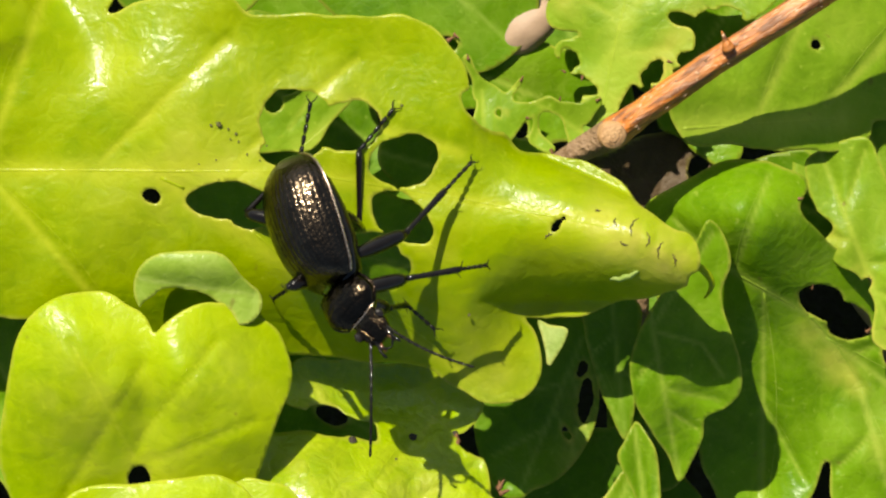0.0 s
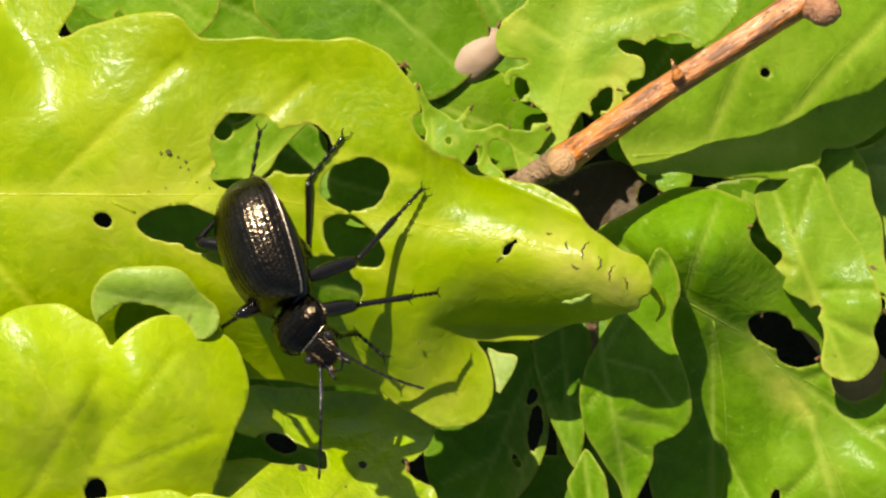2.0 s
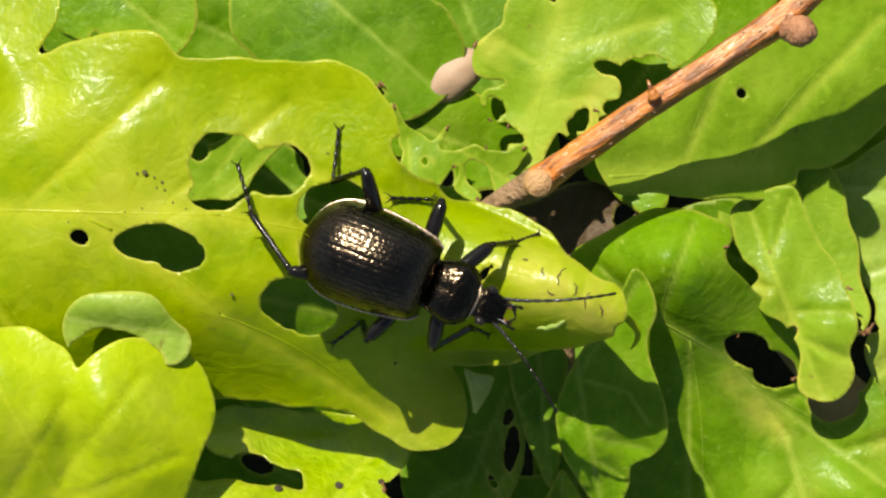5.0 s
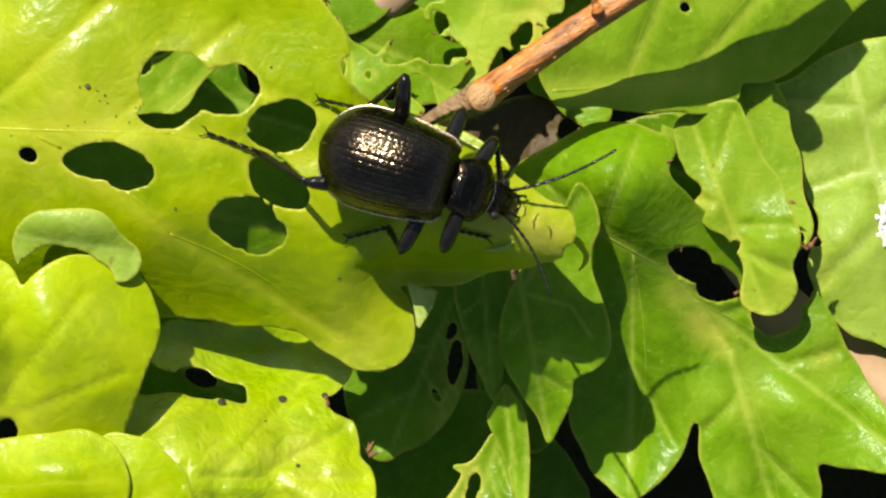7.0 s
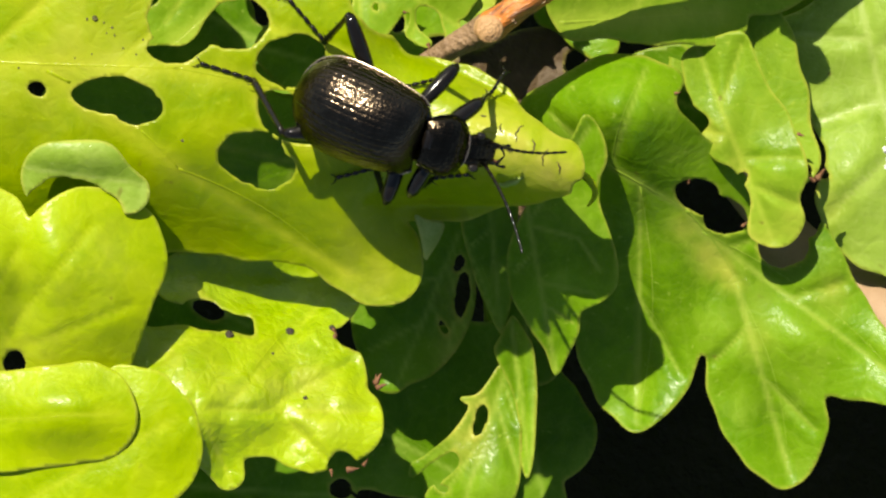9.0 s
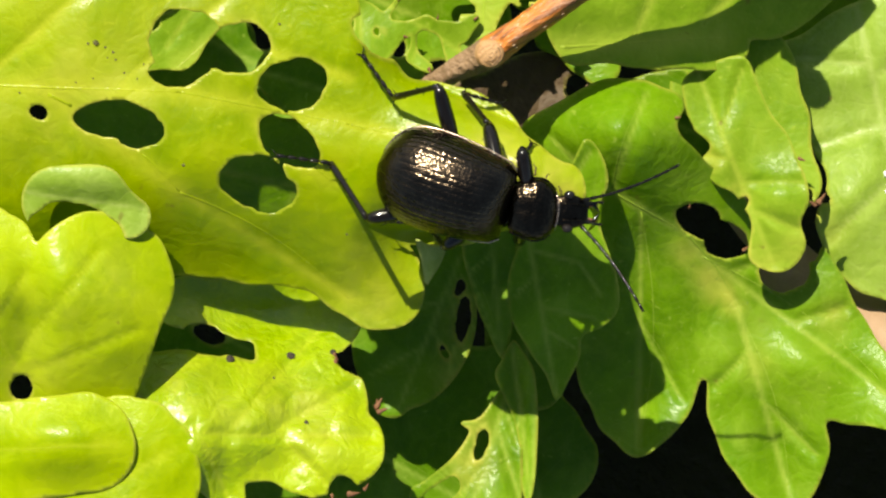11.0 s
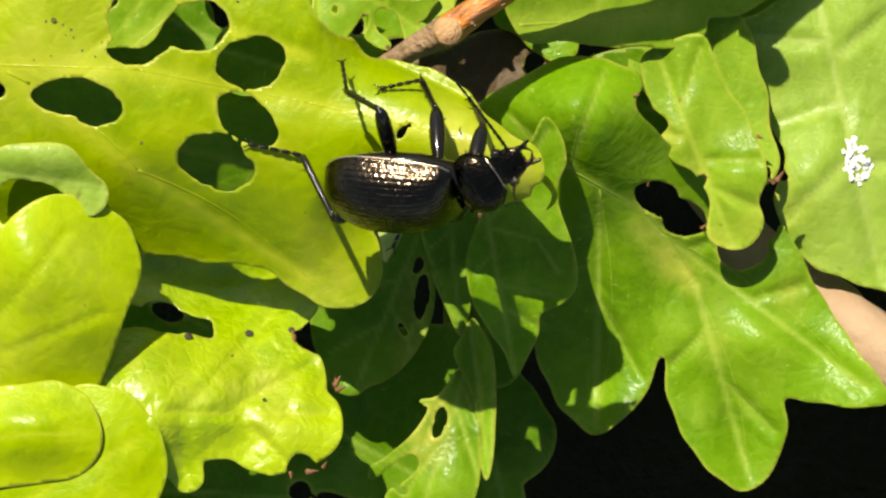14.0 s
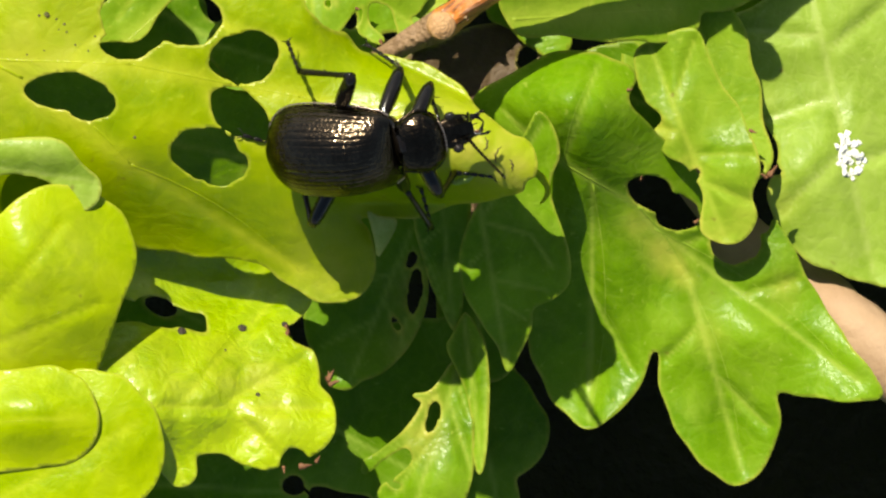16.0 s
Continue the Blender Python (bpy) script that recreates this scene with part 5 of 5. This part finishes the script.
# seconds; drift of a leaf in the breeze on the plan, and its turn in degrees
SWAY = {
    "main": [(0, -14, -2, 1.4), (0.5, -10, -8, 1.4), (1, -10, -6, 1.7), (1.5, -16, -9, 1.7), (2, -11, -9, 1.5), (2.5, -12, -8, 1.6), (3, -10, -11, 1.2), (3.5, -13, -8, 1.1),
             (4, -16, -10, 0.9), (6.3, -2, 3, -0.4), (6.5, -4, 6, -0.5), (7, 0, 0, 0), (7.5, 4, 6, -0.3), (8, 0, 2, 0), (8.5, 2, 6, -0.5), (9.2, 3, 4, -0.1), (11.3, 4, 3, -0.3), (16, 4, 4, -0.4)],
    "curl": [(0, -15, 8, 0), (0.5, -6, -8, 0), (1, -2, -8, 0), (1.5, -7, -11, 0), (2, -1, -14, 0), (2.5, -5, -10, 0), (3, -1, -17, 0), (3.5, -7, -13, 0), (4, -13, -11, 0), (6.3, 0, 0, 0), (9, 5, -1, 0), (16, 4, 0, 0)],
    "near": [(0, 2, 18, 0), (0.5, 8, -5, 0), (1, 12, -3, 0), (1.5, 8, -6, 0), (2, 15, -9, 0), (2.5, 8, -5, 0), (3, 13, -12, 0), (3.5, 6, -7, 0), (4, -4, -9, 0), (6.3, 0, 0, 0), (9.2, 0, 0, 0), (11.3, 12, 0, 0), (12, 14, 2, 0), (13, 29, 2, 0), (13.5, 32, 5, 0), (14, 26, 9, 0), (15, 28, 4, 0), (16, 30, 2, 0)],
    "low": [(0, 2, 14, 0), (0.5, 6, -4, 0), (2, 12, -8, 0), (4, -3, -8, 0), (6.3, 0, 0, 0), (9.2, 0, 0, 0), (11.3, -5, 12, 0), (12, -3, 9, 0), (13, 14, 20, 0), (13.5, 16, 25, 0), (14, 10, 30, 0), (15, 18, 24, 0), (16, 17, 13, 0)],
}


def sway(thing, rows):
    base = thing.location.copy()
    walk(thing, [(t, Matrix.Translation(base + Vector((dx * U, -dy * U, 0))) @ pose(0, 0, 0, 0, 0, turn)) for t, dx, dy, turn in rows])


def motions():
    sway(main_leaf, SWAY["main"])
    sway(curl_leaf, SWAY["curl"])
    sway(near_leaf, SWAY["near"])
    sway(nearlow_leaf, SWAY["low"])
    sway(nearbase_leaf, SWAY["low"])
    times = steps()
    walk(beetle, [(t, body_at(t)[0]) for t in times])
    necks = []
    for t in times:
        necks.append((t, pose(JOINT.x * U, JOINT.y * U, JOINT.z * U, -0.55 * body_at(t)[2], between(NOD, t)[0], body_at(t)[1])))
    walk(shield, necks)
    walk(head, necks)
    for k, side in enumerate((1, -1)):
        rows = []
        for (t, m) in necks:
            now = between(FEELERS, t)
            rows.append((t, m @ pose(118 * U, side * 21 * U, 2 * U, 0, 0, now[k]) @ pose(0, 0, 0, 0, -now[k + 2], 0)))
        walk(ANTENNA[side], rows)
    # each leg: seconds; knee, ankle and claw on the plan
    stride("H", 1, times, [
        (0, 392, 328, 404, 177, 459, 132), (2.4, 392, 328, 404, 177, 459, 132), (3, 350, 200, 375, 175, 460, 125), (3.5, 312, 73, 322, 32, 369, -36), (4, 418, 102, 424, 84, 448, 57),
        (4.2, 462, 130, 412, 135, 442, 70), (6.3, 744, 223, 659, 241, 614, 188), (7, 715, 145, 650, 195, 580, 180), (7.5, 701, 183, 597, 194, 589, 175), (8, 604, 151, 527, 178, 462, 111), (8.5, 627, 102, 537, 180, 462, 122),
        (9.2, 602, 157, 569, 197, 539, 154), (11.3, 774, 245, 689, 253, 644, 190), (12.5, 777, 228, 710, 252, 668, 191), (13.5, 763, 283, 706, 285, 676, 183), (14, 734, 320, 674, 280, 659, 190),
        (14.5, 755, 297, 680, 271, 655, 189), (15, 680, 274, 600, 266, 566, 186), (16, 693, 268, 603, 255, 571, 175)])
    stride("H", -1, times, [
        (0, 217, 312, 314, 194, 324, 82), (2.4, 217, 312, 314, 194, 324, 82), (3, 225, 297, 322, 160, 335, 77), (3.5, 249, 312, 262, 268, 300, 200), (4, 313, 305, 296, 202, 323, 79),
        (4.2, 382, 320, 302, 200, 312, 70), (6.3, 524, 351, 449, 286, 319, 226), (7, 515, 320, 460, 270, 325, 222), (8, 482, 361, 442, 274, 322, 221), (8.5, 512, 292, 457, 267, 327, 222),
        (9.2, 482, 371, 442, 274, 325, 224), (11.3, 649, 468, 579, 370, 454, 355), (12.5, 627, 465, 588, 370, 464, 357), (13.5, 646, 508, 599, 395, 481, 365), (14, 644, 510, 594, 390, 474, 365),
        (14.5, 632, 519, 590, 399, 470, 359), (15, 626, 518, 595, 402, 468, 361), (16, 626, 517, 597, 405, 471, 355)])
    stride("M", 1, times, [
        (0, 489, 344, 559, 269, 624, 197), (2.4, 489, 344, 559, 269, 624, 197), (3, 480, 200, 500, 155, 560, 140), (3.5, 474, 115, 499, 157, 524, 137), (4, 548, 137, 552, 160, 598, 129),
        (4.2, 634, 165, 617, 185, 607, 175), (6.3, 806, 236, 764, 231, 734, 251), (7, 820, 198, 775, 215, 745, 228), (8, 782, 204, 747, 236, 727, 246), (8.5, 822, 212, 787, 232, 767, 240),
        (9.2, 795, 237, 752, 269, 727, 274), (11.3, 846, 265, 809, 240, 829, 245), (12.5, 848, 251, 797, 240, 822, 244), (13.5, 842, 268, 815, 248, 795, 245), (14, 829, 270, 805, 258, 785, 262),
        (14.5, 825, 254, 800, 240, 785, 240), (15, 785, 231, 775, 250, 805, 250), (16, 788, 225, 772, 240, 760, 232)])
    stride("M", -1, times, [
        (0, 289, 437, 281, 444, 244, 467), (2.4, 289, 437, 281, 444, 244, 467), (3, 325, 390, 295, 405, 267, 455), (3.5, 444, 387, 466, 402, 486, 437), (4, 498, 399, 482, 407, 490, 439),
        (4.2, 492, 420, 480, 398, 487, 430), (6.3, 684, 501, 674, 456, 599, 431), (7, 710, 450, 688, 402, 605, 425), (7.5, 697, 450, 660, 430, 614, 431), (8, 690, 466, 672, 408, 607, 426), (8.5, 697, 442, 672, 392, 607, 427),
        (9.2, 667, 476, 647, 424, 607, 429), (11.3, 784, 512, 754, 480, 735, 475), (12.5, 750, 505, 740, 472, 730, 468), (13.5, 770, 531, 768, 490, 752, 482), (14.5, 812, 505, 800, 480, 810, 500),
        (15, 790, 458, 813, 506, 828, 521), (16, 788, 457, 816, 500, 831, 513)])
    stride("F", 1, times, [
        (0, 514, 419, 599, 407, 674, 395), (2.4, 514, 419, 599, 407, 674, 395), (3, 475, 385, 525, 400, 605, 415), (3.5, 519, 149, 529, 137, 559, 182), (4, 605, 187, 648, 214, 718, 212),
        (4.2, 727, 260, 772, 260, 834, 238), (6.3, 887, 306, 899, 311, 909, 306), (7, 875, 250, 880, 298, 900, 300), (7.5, 853, 258, 858, 300, 868, 306), (8, 812, 226, 822, 266, 847, 266), (8.5, 862, 282, 868, 300, 872, 317),
        (9.2, 839, 299, 849, 284, 857, 274), (11.3, 914, 350, 909, 368, 930, 335), (12.5, 966, 355, 962, 374, 966, 357), (13, 951, 366, 968, 349, 998, 324), (13.5, 936, 353, 976, 318, 1011, 293),
        (14, 916, 327, 901, 310, 894, 300), (14.5, 920, 314, 914, 304, 910, 298), (15, 838, 251, 860, 296, 878, 316), (16, 841, 255, 835, 300, 842, 320)])
    stride("F", -1, times, [
        (0, 449, 477, 489, 472, 529, 507), (2.4, 449, 477, 489, 472, 529, 507), (3, 435, 415, 485, 415, 535, 405), (3.5, 494, 377, 534, 392, 574, 397), (4, 568, 397, 638, 407, 680, 449),
        (4.2, 630, 438, 722, 405, 757, 430), (6.3, 744, 504, 765, 470, 790, 465), (7, 785, 448, 800, 405, 820, 410), (7.5, 773, 444, 780, 405, 800, 412), (8, 752, 453, 767, 441, 780, 431), (8.5, 762, 444, 767, 405, 777, 412),
        (9.2, 699, 469, 747, 444, 777, 439), (11.3, 919, 505, 930, 462, 950, 455), (12.5, 865, 503, 885, 472, 900, 470), (13.5, 845, 502, 872, 482, 890, 480), (14.5, 888, 499, 890, 480, 905, 478),
        (15, 858, 461, 888, 456, 908, 476), (16, 851, 472, 876, 430, 921, 435)])


def stride(pair, side, times, rows):
    """Key the three joints of one leg: the thigh reaches for the knee, the shin for the ankle, the foot for the claw."""
    fr, tr, sr = [], [], []
    f, g = FEMUR[pair] * U * GROW, TIBIA[pair] * U * GROW
    for t in times:
        body = body_at(t)[0]
        hx, hy, hz = HIP[pair]
        hip = body @ (Vector((hx, side * hy, hz)) * U)
        kx, ky, ax, ay, cx, cy = between(rows, t)
        flat = plan(kx, ky, 5.0) - hip
        flat.z = 0
        ankle = plan(ax, ay, ground_at(ax, ay) + 0.7)
        far = min(flat.length, f * 0.985)
        knee = hip + flat.normalized() * far + Vector((0, 0, math.sqrt(f * f - far * far)))
        for _ in range(3):
            down = ankle - knee
            down.z = 0
            reach = min(down.length, g * 0.985)
            drop = math.sqrt(g * g - reach * reach)
            # the knee sinks, and so spreads, as far as the foot needs to stand on the leaf
            lift = min(max(ankle.z + drop - hip.z, -0.4 * f), math.sqrt(f * f - far * far))
            wide = min(math.sqrt(f * f - lift * lift), far * 1.08)
            lift = math.sqrt(f * f - wide * wide) * (1 if lift >= 0 else -1)
            knee = hip + flat.normalized() * wide + Vector((0, 0, lift))
            low = ground_under(knee) + 0.0009 - hip.z
            if lift < low:
                lift = min(low, 0.98 * f)
                knee = hip + flat.normalized() * min(wide, math.sqrt(f * f - lift * lift)) + Vector((0, 0, lift))
                knee = hip + (knee - hip).normalized() * f
        aim = Vector((ankle.x, ankle.y, max(ankle.z, knee.z - drop))) - knee
        end = above_leaf(knee, aim, g, 0.0004)
        claw = plan(cx, cy, ground_at(cx, cy) + 0.3)
        inv = body.inverted()
        out = (body.to_3x3() @ Vector((0, side, 0))).normalized()
        up = Vector((0, 0, 1)) + out * 0.35
        fr.append((t, inv @ aligned(hip, knee, up)))
        tr.append((t, inv @ aligned(knee, end, out)))
        tip = above_leaf(end, claw - end if (claw - end).length > 8 * U else out, TARSUS[pair] * U * GROW, 0.0003)
        sr.append((t, inv @ aligned(end, tip, Vector((0, 0, 1)))))
    for ob, keys in zip(LEGS[pair, side], (fr, tr, sr)):
        walk(ob, keys)


motions()
